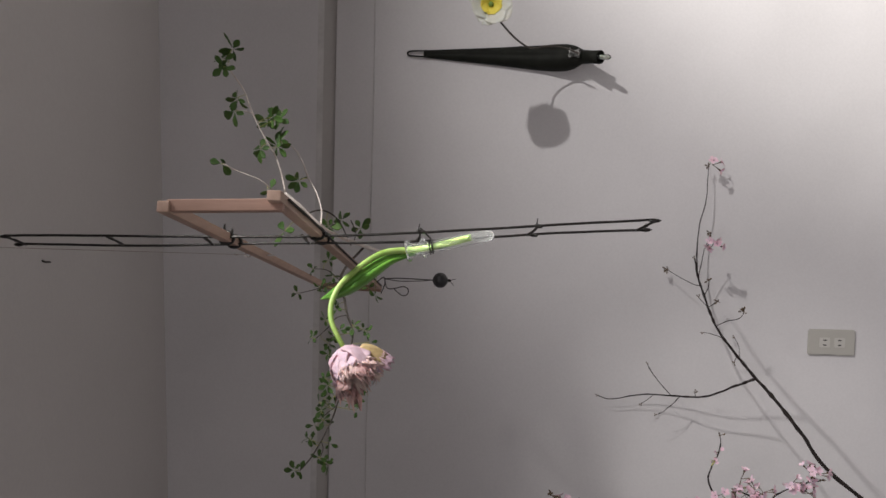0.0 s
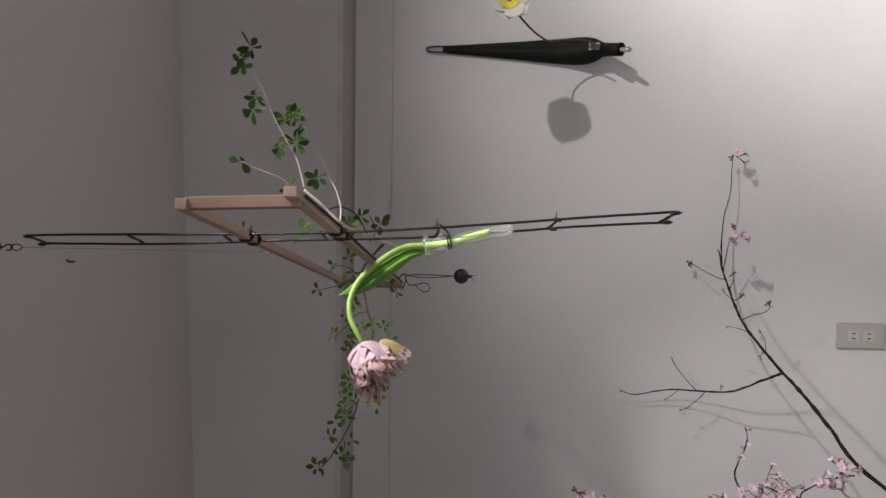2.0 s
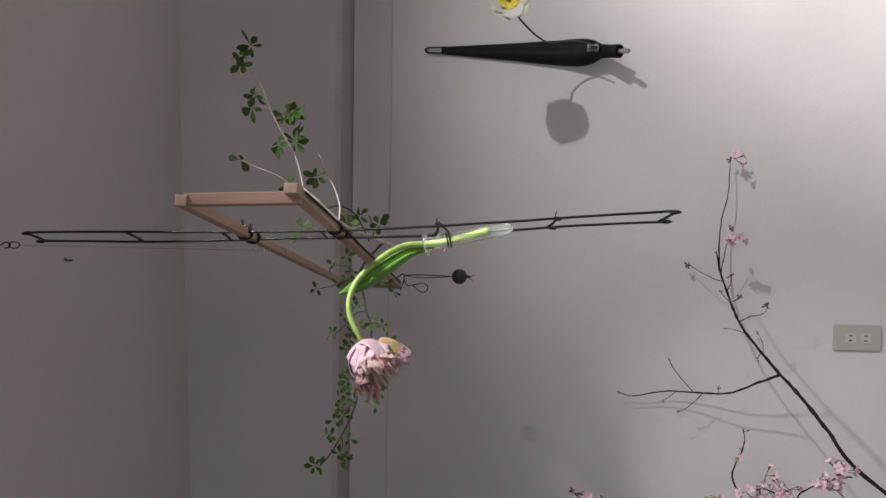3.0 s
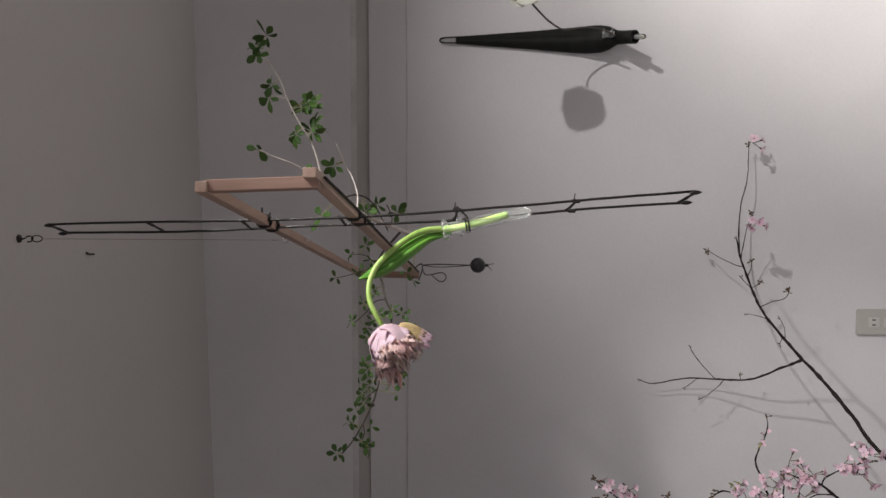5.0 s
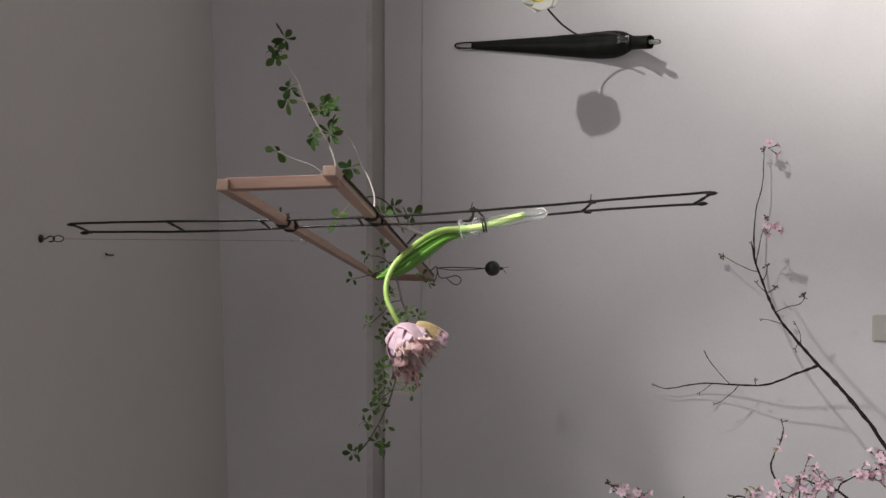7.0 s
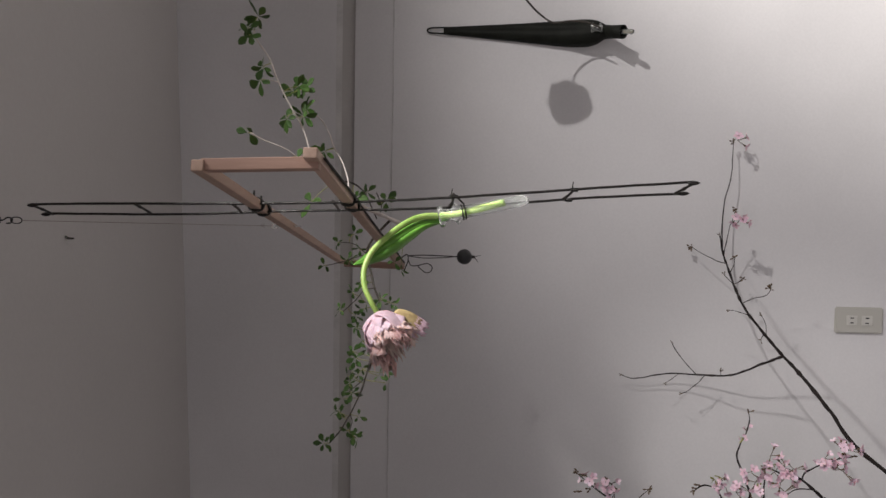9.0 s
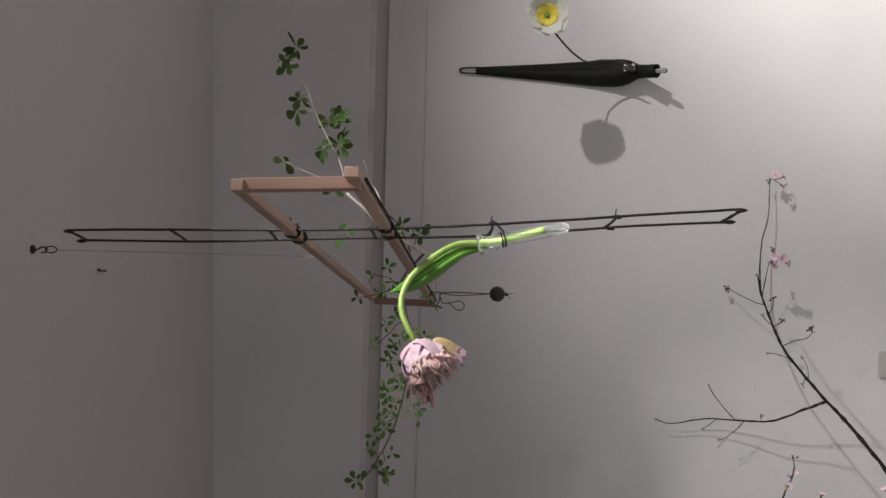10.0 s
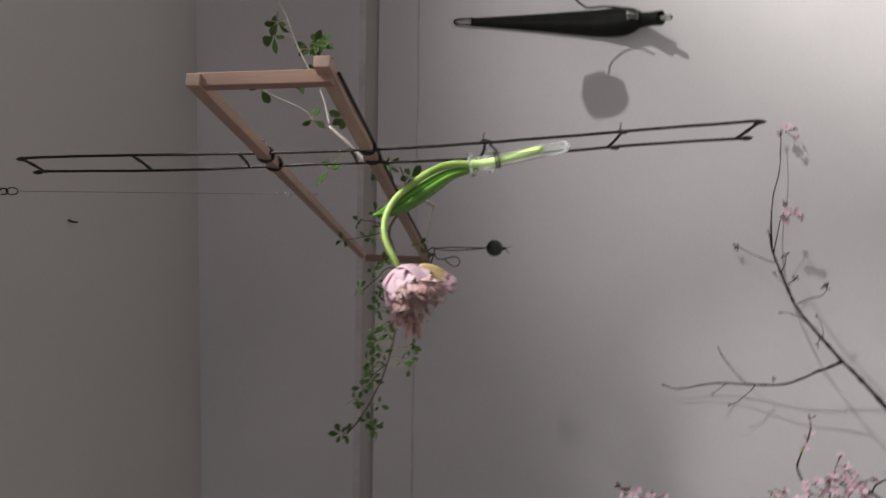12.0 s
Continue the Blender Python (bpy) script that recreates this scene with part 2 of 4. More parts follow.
def build_room():
    tagged(part("floor", box((X0, Y0, -0.12), (X1, WALL_Y + 0.12, 0)), FLOOR, smooth=False), "grey concrete floor of the exhibition room", "floor", kind="structure")
    bm = box((X0, Y0, CEILING_Z), (X1, WALL_Y + 0.12, CEILING_Z + 0.12))
    for v in bm.verts:
        v.co.z += CEILING_SLOPE * v.co.x
    tagged(part("ceiling", bm, CEIL, smooth=False), "plain off-white painted ceiling, dim and slightly uneven", "ceiling", kind="structure")
    # display wall with a shallow hollow run along it, deepest at its lower edge, its shade painted in
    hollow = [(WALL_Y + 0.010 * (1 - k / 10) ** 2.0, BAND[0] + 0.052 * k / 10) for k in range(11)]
    front = [(WALL_Y, 0), (WALL_Y, BAND[0] - 0.001)] + hollow + [(WALL_Y, CEILING_Z + 0.09)]
    outline = front + [(WALL_Y + 0.12, CEILING_Z + 0.09), (WALL_Y + 0.12, 0)]
    bm = bmesh.new()
    ends = [[bm.verts.new((x, y, z)) for y, z in outline] for x in (X0, X1)]
    for k in range(len(outline)):
        m = (k + 1) % len(outline)
        f = bm.faces.new((ends[0][k], ends[0][m], ends[1][m], ends[1][k]))
        # painted shade of the hollow: dark grey low down, mid grey above
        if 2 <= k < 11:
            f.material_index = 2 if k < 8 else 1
    bm.faces.new(ends[0])
    bm.faces.new(list(reversed(ends[1])))
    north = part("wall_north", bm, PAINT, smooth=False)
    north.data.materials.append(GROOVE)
    north.data.materials.append(HOLLOW_SHADE)
    tagged(north, "white painted display wall with a shallow horizontal hollow, its shade painted in", "wall", kind="structure")
    bm = bmesh.new()
    n, prev = 90, None
    for i in range(n + 1):
        x = X0 + (X1 - X0) * i / n
        z = BAND[1] + 0.0015 * noise.noise(Vector((x * 6, 0, 0))) + 0.002 * noise.noise(Vector((x * 1.3, 4, 0)))
        h = 0.0013 + 0.0009 * noise.noise(Vector((x * 14, 7, 0)))
        row = [bm.verts.new((x, WALL_Y - 0.001, z - h)), bm.verts.new((x, WALL_Y - 0.003, z)), bm.verts.new((x, WALL_Y - 0.001, z + h))]
        if prev:
            for k in (0, 1):
                bm.faces.new((prev[k], row[k], row[k + 1], prev[k + 1]))
        prev = row
    tagged(part("trim_joint", bm, GROOVE), "thin uneven plaster joint along the wall", "wall joint", kind="structure")
    for name, lo, hi in (("wall_west", (X0 - 0.12, Y0, 0), (X0, WALL_Y + 0.12, CEILING_Z)), ("wall_east", (X1, Y0, 0), (X1 + 0.12, WALL_Y + 0.12, CEILING_Z + 0.11)),
                         ("wall_south", (X0 - 0.12, Y0 - 0.12, 0), (X1 + 0.12, Y0, CEILING_Z + 0.11))):
        tagged(part(name, box(lo, hi), PAINT, smooth=False), "plain white painted wall closing the room", "wall", kind="structure")


build_room()

# ---------------- hanging wooden frame ----------------
TOP_F, TOP_B = Vector((0.032, 0.873, 1.839)), Vector((-0.134, 1.792, 1.834))
LOW_F, LOW_B = Vector((0.046, 0.863, 1.723)), Vector((-0.141, 1.800, 1.705))
HOOK = Vector((-0.042, 1.298, CEILING_Z - 0.001))


def build_frame():
    f = thing("hanging_wooden_frame", (HOOK.x, HOOK.y, 1.90), "long narrow pine frame hanging from the ceiling on a thin line", "wooden frame")
    side = (1, 0.19, 0)
    part("top_rail", beam(TOP_F, TOP_B, 0.0120, 0.0128, side), WOOD, f, smooth=False)
    part("bottom_rail", beam(LOW_F, LOW_B, 0.0108, 0.0145, side), WOOD, f, smooth=False)
    a, b = Vector((0.032, 0.883, 1.837)), Vector((0.036, 0.883, 1.717))
    part("front_post", beam(a, b, 0.0130, 0.0122, side), WOOD_POST, f, smooth=False)
    a, b = Vector((-0.139, 1.788, 1.828)), Vector((-0.142, 1.788, 1.698))
    part("back_post", beam(a, b, 0.0135, 0.0125, side), WOOD_POST, f, smooth=False)
    # cord that runs along the underside to the back corner
    off = Vector((0.001, 0, -0.0092))
    cord = [LOW_F.lerp(LOW_B, t) + off + Vector((0.0015 * math.sin(9 * t), 0, 0)) for t in (0.03, 0.2, 0.4, 0.6, 0.8, 0.97)]
    part("cord", sweep(cord, 0.0016), STRING, f, "thin dark cord tied along the rail")
    # eye screw, knot and clear line
    k = (1.285 - TOP_F.y) / (TOP_B.y - TOP_F.y)
    seat = TOP_F.lerp(TOP_B, k) + Vector((0, 0, 0.0072))
    eye = part("eye_screw", sweep([seat - Vector((0, 0, 0.004)), seat + Vector((0, 0, 0.012))], 0.0016, sides=8), STEEL, f, "bright steel eye screw")
    ring = [seat + Vector((0.0036 * math.sin(a), 0.002 * math.cos(a), 0.0150 - 0.0036 * math.cos(a))) for a in [2 * math.pi * i / 12 for i in range(13)]]
    part("ring", sweep(ring, 0.0012, per=3), STEEL, eye)
    tip = sweep([seat - Vector((0, 0, 0.0145)), seat - Vector((0, 0, 0.026))], 0.0016, 0.0009)
    part("screw_tip", tip, STEEL, f, "steel screw end through the rail")
    top = seat + Vector((0, 0, 0.018))
    part("hanging_line", sweep([top, HOOK - Vector((0, 0, 0.04))], 0.00045, sides=6), NYLON, f, "thin dull nylon hanging line")
    knot = lathe([(0, 0), (0.001, 0.0022), (0.003, 0.0026), (0.005, 0.0016), (0.006, 0)], top + Vector((0, 0, 0.012)), (0.2, 0, 1), 10)
    part("knot", knot, LINE, f, "glinting knot in the nylon line")
    return f


build_frame()


def build_ceiling_hook():
    h = thing("ceiling_hook", HOOK, "small dark metal hook with a ring screwed into the ceiling", "hook")
    part("plate", lathe([(0, 0), (0.0, 0.007), (0.003, 0.006), (0.004, 0)], HOOK, (0, 0, -1), 12), WIRE, h)
    pts = [HOOK + Vector(p) for p in ((0, 0, 0), (0, 0.001, -0.008), (0.004, 0.003, -0.014), (0.002, 0.004, -0.021), (-0.004, 0.002, -0.02), (-0.005, 0, -0.014))]
    part("hook", sweep(pts, 0.0012), WIRE, h)
    pts = [HOOK + Vector((0.005 * math.sin(a), 0.002, -0.029 - 0.009 * math.cos(a))) for a in [2 * math.pi * i / 12 for i in range(13)]]
    part("ring", sweep(pts, 0.0009, per=3), WIRE, h)


build_ceiling_hook()
spot_at = Vector((-0.077, 1.509, CEILING_Z - 0.002))
tagged(part("ceiling_nail", sweep([spot_at + Vector((0, 0, 0.002)), spot_at - Vector((0.003, 0.004, 0.006)), spot_at - Vector((0.004, -0.01, 0.009))], 0.0022, 0.0016), SHADE), "short dark bent nail in the ceiling", "nail")

# ---------------- wire ladder ----------------
LADDER_TOP, LADDER_FOOT = Vector((-0.015, 1.108, 2.136)), Vector((0.028, 1.067, 1.290))
RAIL_GAP = Vector((-0.0125, 0.038, 0.002))
RUNGS = (0.0, 0.1645, 0.316, 0.471, 0.652, 0.829, 1.0)


def build_ladder():
    lad = thing("wire_ladder", LADDER_TOP, "tall slim ladder of lacquered black wire tied to the wooden frame", "wire ladder")
    down = (LADDER_FOOT - LADDER_TOP).normalized()

    def on(k, far=0.0):
        return LADDER_TOP.lerp(LADDER_FOOT, k) + RAIL_GAP * far - Vector((0.008 * math.sin(math.pi * k) ** 1.2 if 0 < k < 1 else 0, 0, 0))

    for far, s in ((0, 1), (1, 2)):
        line = [on(k, far) + Vector((0.0013 * math.sin(7 * k * s + s), 0.0011 * math.cos(6 * k + s), 0)) for k in np.linspace(0, 1, 13)]
        part("rail", sweep(line, 0.00175, wobble=0.0004), WIRE, lad)
    for i, k in enumerate(RUNGS):
        a, b = on(k), on(k, 1) + Vector((0, 0, (-0.010, -0.008, -0.004, -0.004, 0.002, 0.008, 0.010)[i]))
        part("rung", sweep([a, a.lerp(b, 0.5) + down * 0.001, b], 0.0017, knobs=0.4), WIRE, lad)
    for i in (4, 5):
        for far in (0, 1):
            c = on(RUNGS[i], far)
            coil = [c + Vector((0.0018 * math.cos(2.1 * k), 0.0018 * math.sin(2.1 * k), -0.005 + 0.0007 * k)) for k in range(14)]
            part("binding", sweep(coil, 0.0014, per=3, sides=6), WIRE, lad, "tight binding of fine black wire")
        c = on(RUNGS[i])
        part("wire_end", sweep([c, c + Vector((0.004, -0.002, 0.002)), c + Vector((0.010, -0.001, 0.001))], 0.0010, 0.0007, sides=6), WIRE, lad)
    for i in (0, 6):
        for far in (0, 1):
            bead = lathe([(-0.008, 0), (-0.005, 0.0020), (0, 0.0030), (0.005, 0.0022), (0.009, 0)], on(RUNGS[i], far), down, 10)
            part("binding", bead, WIRE, lad, "blob of lacquer over the wire joint")
    # heavy loops that hold the ladder to the two rails of the frame
    for f, b, i in ((TOP_F, TOP_B, 2), (LOW_F, LOW_B, 3)):
        for far in (0.05, 1.0):
            y = on(RUNGS[i], far).y
            c = f.lerp(b, (y - f.y) / (b.y - f.y))
            loop = [c + Vector((0.0080 * math.cos(a), 0.002 * math.sin(2 * a), 0.0092 * math.sin(a))) for a in [2 * math.pi * k / 10 for k in range(11)]]
            part("binding", sweep(loop, 0.0023, per=3, sides=6), WIRE, lad, "wire loop round the wooden rail")
            if i == 3:
                continue
            spur = c + Vector((0.0080, 0, 0.002))
            part("wire_end", sweep([spur - Vector((0.006, 0, 0)), spur + Vector((0.003, 0, 0.001)), spur + Vector((0.010, 0.001, 0.001))], 0.0022, 0.0014, sides=6), WIRE, lad)


build_ladder()

# ---------------- glass tube with the tulip ----------------
NECK, FOOT = Vector((-0.020, 1.088, 1.603)), Vector((0.005, 1.096, 1.488))


def build_tube():
    t = thing("test_tube", FOOT, "clear glass test tube wired to the black ladder", "test tube")
    d = (FOOT - NECK)
    L = d.length
    w = 0.0011
    outer = [(0, 0.0125), (0.0015, 0.0156), (0.004, 0.0164), (0.0065, 0.0150), (0.008, 0.0105), (0.014, 0.0088), (0.019, 0.0090), (0.0215, 0.0140), (0.0235, 0.0162), (0.026, 0.0142), (0.028, 0.0098),
             (0.034, 0.0094), (L * 0.6, 0.0092), (L - 0.012, 0.0090), (L - 0.006, 0.0080), (L - 0.002, 0.0048), (L, 0)]
    inner = [(L - w * 1.6, 0), (L - 0.005, 0.0046), (L - 0.009, 0.0070), (L - 0.014, 0.0078), (L * 0.6, 0.0081), (0.03, 0.0083), (0.02, 0.0080), (0.012, 0.0080), (0.004, 0.0092), (0, 0.0108)]
    ring = [(h, r * 0.88) for h, r in outer + inner + [(0, 0.0125)]]
    g = part("glass", lathe(ring, NECK, d, 28), GLASS, t)
    g.visible_shadow = False
    for k in (0.031, 0.0345):
        c = NECK + d.normalized() * k
        s = d.orthogonal().normalized()
        u = d.normalized().cross(s)
        ring = [c + (s * math.cos(a) + u * math.sin(a)) * 0.0094 for a in [2 * math.pi * i / 12 for i in range(13)]]
        part("tie_wire", sweep(ring, 0.0011, per=3, sides=6), WIRE, t, "thin black tie wire")
    c = NECK + d.normalized() * 0.033
    part("tie_wire", sweep([c + Vector((0.010, 0, 0.0)), c + Vector((0.012, 0.003, 0.002)), LADDER_TOP.lerp(LADDER_FOOT, RUNGS[4]) + RAIL_GAP * 0.2], 0.0012, sides=6), WIRE, t, "thin black tie wire")


build_tube()


def build_tulip():
    t = thing("tulip", NECK, "drooping pink fringed tulip with a bent green stem", "tulip")
    d = (FOOT - NECK).normalized()
    line = [NECK + d * 0.086 + Vector((0.002, 0, 0)), NECK + d * 0.05, NECK + d * 0.012, (-0.020, 1.078, 1.624), (-0.030, 1.068, 1.646), (-0.046, 1.058, 1.666), (-0.063, 1.048, 1.682),
            (-0.084, 1.038, 1.690), (-0.104, 1.028, 1.688), (-0.122, 1.023, 1.679), (-0.138, 1.023, 1.670)]
    part("stem", sweep(line, 0.0045, 0.0031, sides=12), STEM, t)
    # the leaf clasps the stem and ends in a short free tip
    spine = [Vector(p) for p in (NECK + d * 0.01, (-0.023, 1.073, 1.618), (-0.034, 1.063, 1.638), (-0.048, 1.053, 1.657), (-0.060, 1.048, 1.675), (-0.068, 1.043, 1.690), (-0.073, 1.038, 1.704))]
    wid = (0.004, 0.011, 0.017, 0.019, 0.018, 0.012, 0.001)
    for sgn in (1, -1):
        pts = smooth_line(spine, 5)
        bm = bmesh.new()
        rows = []
        for i, p in enumerate(pts):
            s = i / (len(pts) - 1) * (len(wid) - 1)
            k = min(int(s), len(wid) - 2)
            w = wid[k] + (wid[k + 1] - wid[k]) * (s - k)
            dd = (pts[min(i + 1, len(pts) - 1)] - pts[max(i - 1, 0)]).normalized()
            across = dd.cross(Vector((0, -1, 0))).normalized()
            rows.append([bm.verts.new(p + across * (w * (u - 0.25) * sgn * 0.75) + Vector((-0.006, 0.003 + sgn * 0.001 + 0.012 * (u - 0.45) ** 2 * 4 * w / 0.02, 0))) for u in (0, 0.25, 0.5, 0.75, 1)])
        for a, b in zip(rows, rows[1:]):
            for j in range(4):
                bm.faces.new((a[j], a[j + 1], b[j + 1], b[j]))
        bm.normal_update()
        ext = bmesh.ops.extrude_face_region(bm, geom=bm.faces[:])
        for v in [g for g in ext["geom"] if isinstance(g, bmesh.types.BMVert)]:
            v.co += Vector((0, 0.0008, 0))
        part("leaf", bm, TLEAF, t, "folded glossy green leaf")
    base = Vector((-0.136, 1.023, 1.671))
    way = (Vector((-0.188, 0.988, 1.638)) - base).normalized()
    s = way.cross(Vector((0, 1, 0))).normalized()
    u = way.cross(s).normalized()
    rnd = random.Random(11)

    def ring_of(count, length, width, open_, material, fringe, start, name, curl, label, cols):
        for i in range(count):
            a = start + 2 * math.pi * i / count + rnd.uniform(-0.15, 0.15)
            out = s * math.cos(a) + u * math.sin(a)
            o = open_ + rnd.uniform(-0.16, 0.16)
            w = way * math.cos(o) + out * math.sin(o)
            bm = blade(0.93 * length * rnd.uniform(*((0.92, 1.05) if count == 8 and open_ > 1 else (0.78, 1.2))), 0.93 * width * rnd.uniform(0.9, 1.1), cup=0.22, curl=curl, rows=10, cols=cols, tip=0.4, fringe=fringe, seed=i * 7 + count, base=0.3, wave=0.05)
            ob = part(name, bm, material, t, label)
            put(ob, aim(base + out * 0.005, w, -out))
    ring_of(6, 0.045, 0.055, 1.02, PETAL, 0.13, 0.2, "petal", 1.2, "pale pink fringed outer petal", 22)
    ring_of(6, 0.047, 0.044, 0.86, PETAL, 0.15, 0.7, "petal", 0.85, "pale pink fringed petal", 18)
    ring_of(8, 0.055, 0.033, 0.64, PETAL_IN, 0.18, 0.1, "petal", 0.35, "wilted brownish pink inner petal", 14)
    ring_of(9, 0.058, 0.027, 0.50, PETAL_IN, 0.22, 0.4, "petal", 0.2, "wilted brownish pink inner petal", 12)
    ring_of(8, 0.056, 0.023, 0.30, PETAL_IN, 0.24, 0.3, "petal", -0.2, "wilted brownish pink inner petal", 10)
    ring_of(6, 0.052, 0.019, 0.10, FRINGE, 0.24, 0.5, "petal", -0.3, "cream fringed petal", 10)
    # one petal hangs open towards the floor, yellowed at the edge
    root = Vector((-0.136, 1.013, 1.651))
    out = Vector((-0.139, 1.003, 1.613)) - root
    for mt, k, ln in ((PETAL_OLD, 0.0025, 0.034), (PETAL, 0.0, 0.042)):
        bm = blade(ln, 0.026, cup=-0.1, curl=-0.8, rows=9, cols=14, tip=0.4, fringe=0.12, seed=3, base=0.5)
        put(part("petal", bm, mt, t, "drooping petal with a yellowed edge"), aim(root + Vector((0.75, -0.55, 0.3)) * k, out, Vector((0.75, -0.55, 0.3))))


build_tulip()

# ---------------- black bead on its string ----------------
BALL = Vector((-0.115, 1.732, 1.569))


def build_bead():
    t = thing("hanging_bead", BALL, "matt black round bead hanging on thin black string", "bead")
    r = 0.0160
    part("ball", lathe([(r * -math.cos(a), r * math.sin(a)) for a in [math.pi * k / 18 for k in range(19)]], BALL, (0, 0, 1), 28), BEAD, t)
    top = Vector((-0.118, 1.767, 1.689))
    a = BALL + Vector((0, 0, r))
    part("string", sweep([top, top.lerp(a, 0.3) + Vector((0.002, 0, 0)), top.lerp(a, 0.7) + Vector((0.001, 0, 0)), a], 0.0012, sides=6), STRING, t)
    part("string", sweep([top, top.lerp(a, 0.3) + Vector((-0.004, 0, 0)), top.lerp(a, 0.7) + Vector((-0.003, 0, 0)), a], 0.0010, sides=6), STRING, t)
    part("string", sweep([LOW_B + Vector((0.004, 0, 0.014)), top.lerp(LOW_B, 0.4) + Vector((0.01, 0, 0)), top, top + Vector((-0.012, 0, 0.0)), LOW_B + Vector((-0.012, 0, -0.006))], 0.0013, sides=6), STRING, t)
    lp = [(-0.123, 1.767, 1.689), (-0.138, 1.763, 1.682), (-0.137, 1.759, 1.665), (-0.133, 1.759, 1.647), (-0.140, 1.759, 1.637), (-0.150, 1.759, 1.640), (-0.152, 1.759, 1.651), (-0.143, 1.759, 1.663), (-0.137, 1.759, 1.669)]
    part("string_loop", sweep(lp, 0.0011, sides=6, per=4), STRING, t)
    foot = BALL - Vector((0, 0, r))
    part("knot", lathe([(-0.002, 0), (0.0, 0.003), (0.003, 0.0034), (0.006, 0.002), (0.007, 0)], foot, (0, 0, -1), 10), STRING, t)
    for p in ((0.004, -0.002, -0.018), (-0.011, 0, -0.013)):
        part("string_end", sweep([foot - Vector((0, 0, 0.003)), foot + Vector(p) * 0.5 + Vector((0, 0, -0.002)), foot + Vector(p)], 0.0009, 0.0005, sides=6), STRING, t)


build_bead()

# ---------------- vine on the frame ----------------


def leaflet_mesh(seed):
    """A small blunt leaflet, broadest past the middle, folded a little along its rib."""
    rnd = random.Random(seed)
    bm = bmesh.new()
    grid = []
    bend, fold = rnd.uniform(-0.5, 0.6), rnd.uniform(0.1, 0.35)
    for t, w in ((0.0, 0.05), (0.14, 0.22), (0.35, 0.72), (0.55, 1.0), (0.75, 0.92), (0.9, 0.55), (1.0, 0.08)):
        y, z = 0.0175 * t, 0.0175 * bend * t * t * 0.5
        half = 0.0050 * w * rnd.uniform(0.9, 1.1)
        grid.append([bm.verts.new((u * half, y, z + fold * half * abs(u) + rnd.uniform(-1, 1) * 0.0003)) for u in (-1, -0.5, 0, 0.5, 1)])
    for a, b in zip(grid, grid[1:]):
        for k in range(4):
            bm.faces.new((a[k], a[k + 1], b[k + 1], b[k]))
    ext = bmesh.ops.extrude_face_region(bm, geom=bm.faces[:])
    for v in [g for g in ext["geom"] if isinstance(g, bmesh.types.BMVert)]:
        v.co.z -= 0.0003
    me = mesh_of(bm, "leaflet")
    me.materials.append(LEAF)
    return me


LEAFLETS = [leaflet_mesh(k) for k in range(6)]


def vine_leaf(vine, at, root, size, rnd, count=5, face=None):
    """A five-fingered leaf on a fine stalk."""
    at, root = Vector(at), Vector(root)
    stalk = part("leaf", sweep([root, root.lerp(at, 0.5) + Vector((0, 0, 0.003)), at], 0.0006, 0.0005, sides=5, per=3), YOUNG, vine)
    out = (at - root).normalized() if (at - root).length > 1e-3 else Vector((0, 0, 1))
    n = Vector(face) if face else Vector((rnd.uniform(-0.6, 0.9), rnd.uniform(-1.2, -0.6), rnd.uniform(-0.2, 0.9)))
    n.normalize()
    a = (out - n * out.dot(n))
    a = a.normalized() if a.length > 1e-3 else n.orthogonal().normalized()
    b = n.cross(a)
    for i in range(count):
        ang = (i - (count - 1) / 2) * (2 * math.pi / count) * 0.92 + rnd.uniform(-0.25, 0.25)
        way = a * math.cos(ang) + b * math.sin(ang) - n * rnd.uniform(-0.5, 0.8)
        ob = part("leaflet", LEAFLETS[rnd.randrange(6)], None, stalk)
        s = size * rnd.uniform(0.75, 1.15) * (1.15 - 0.12 * abs(i - (count - 1) / 2))
        put(ob, aim(at + way.normalized() * 0.002, way, n, rnd.uniform(-0.9, 0.9)) @ Matrix.Scale(s, 4))


def nearest(p, lines):
    return min((q for ln in lines for q in ln), key=lambda q: (q - Vector(p)).length)


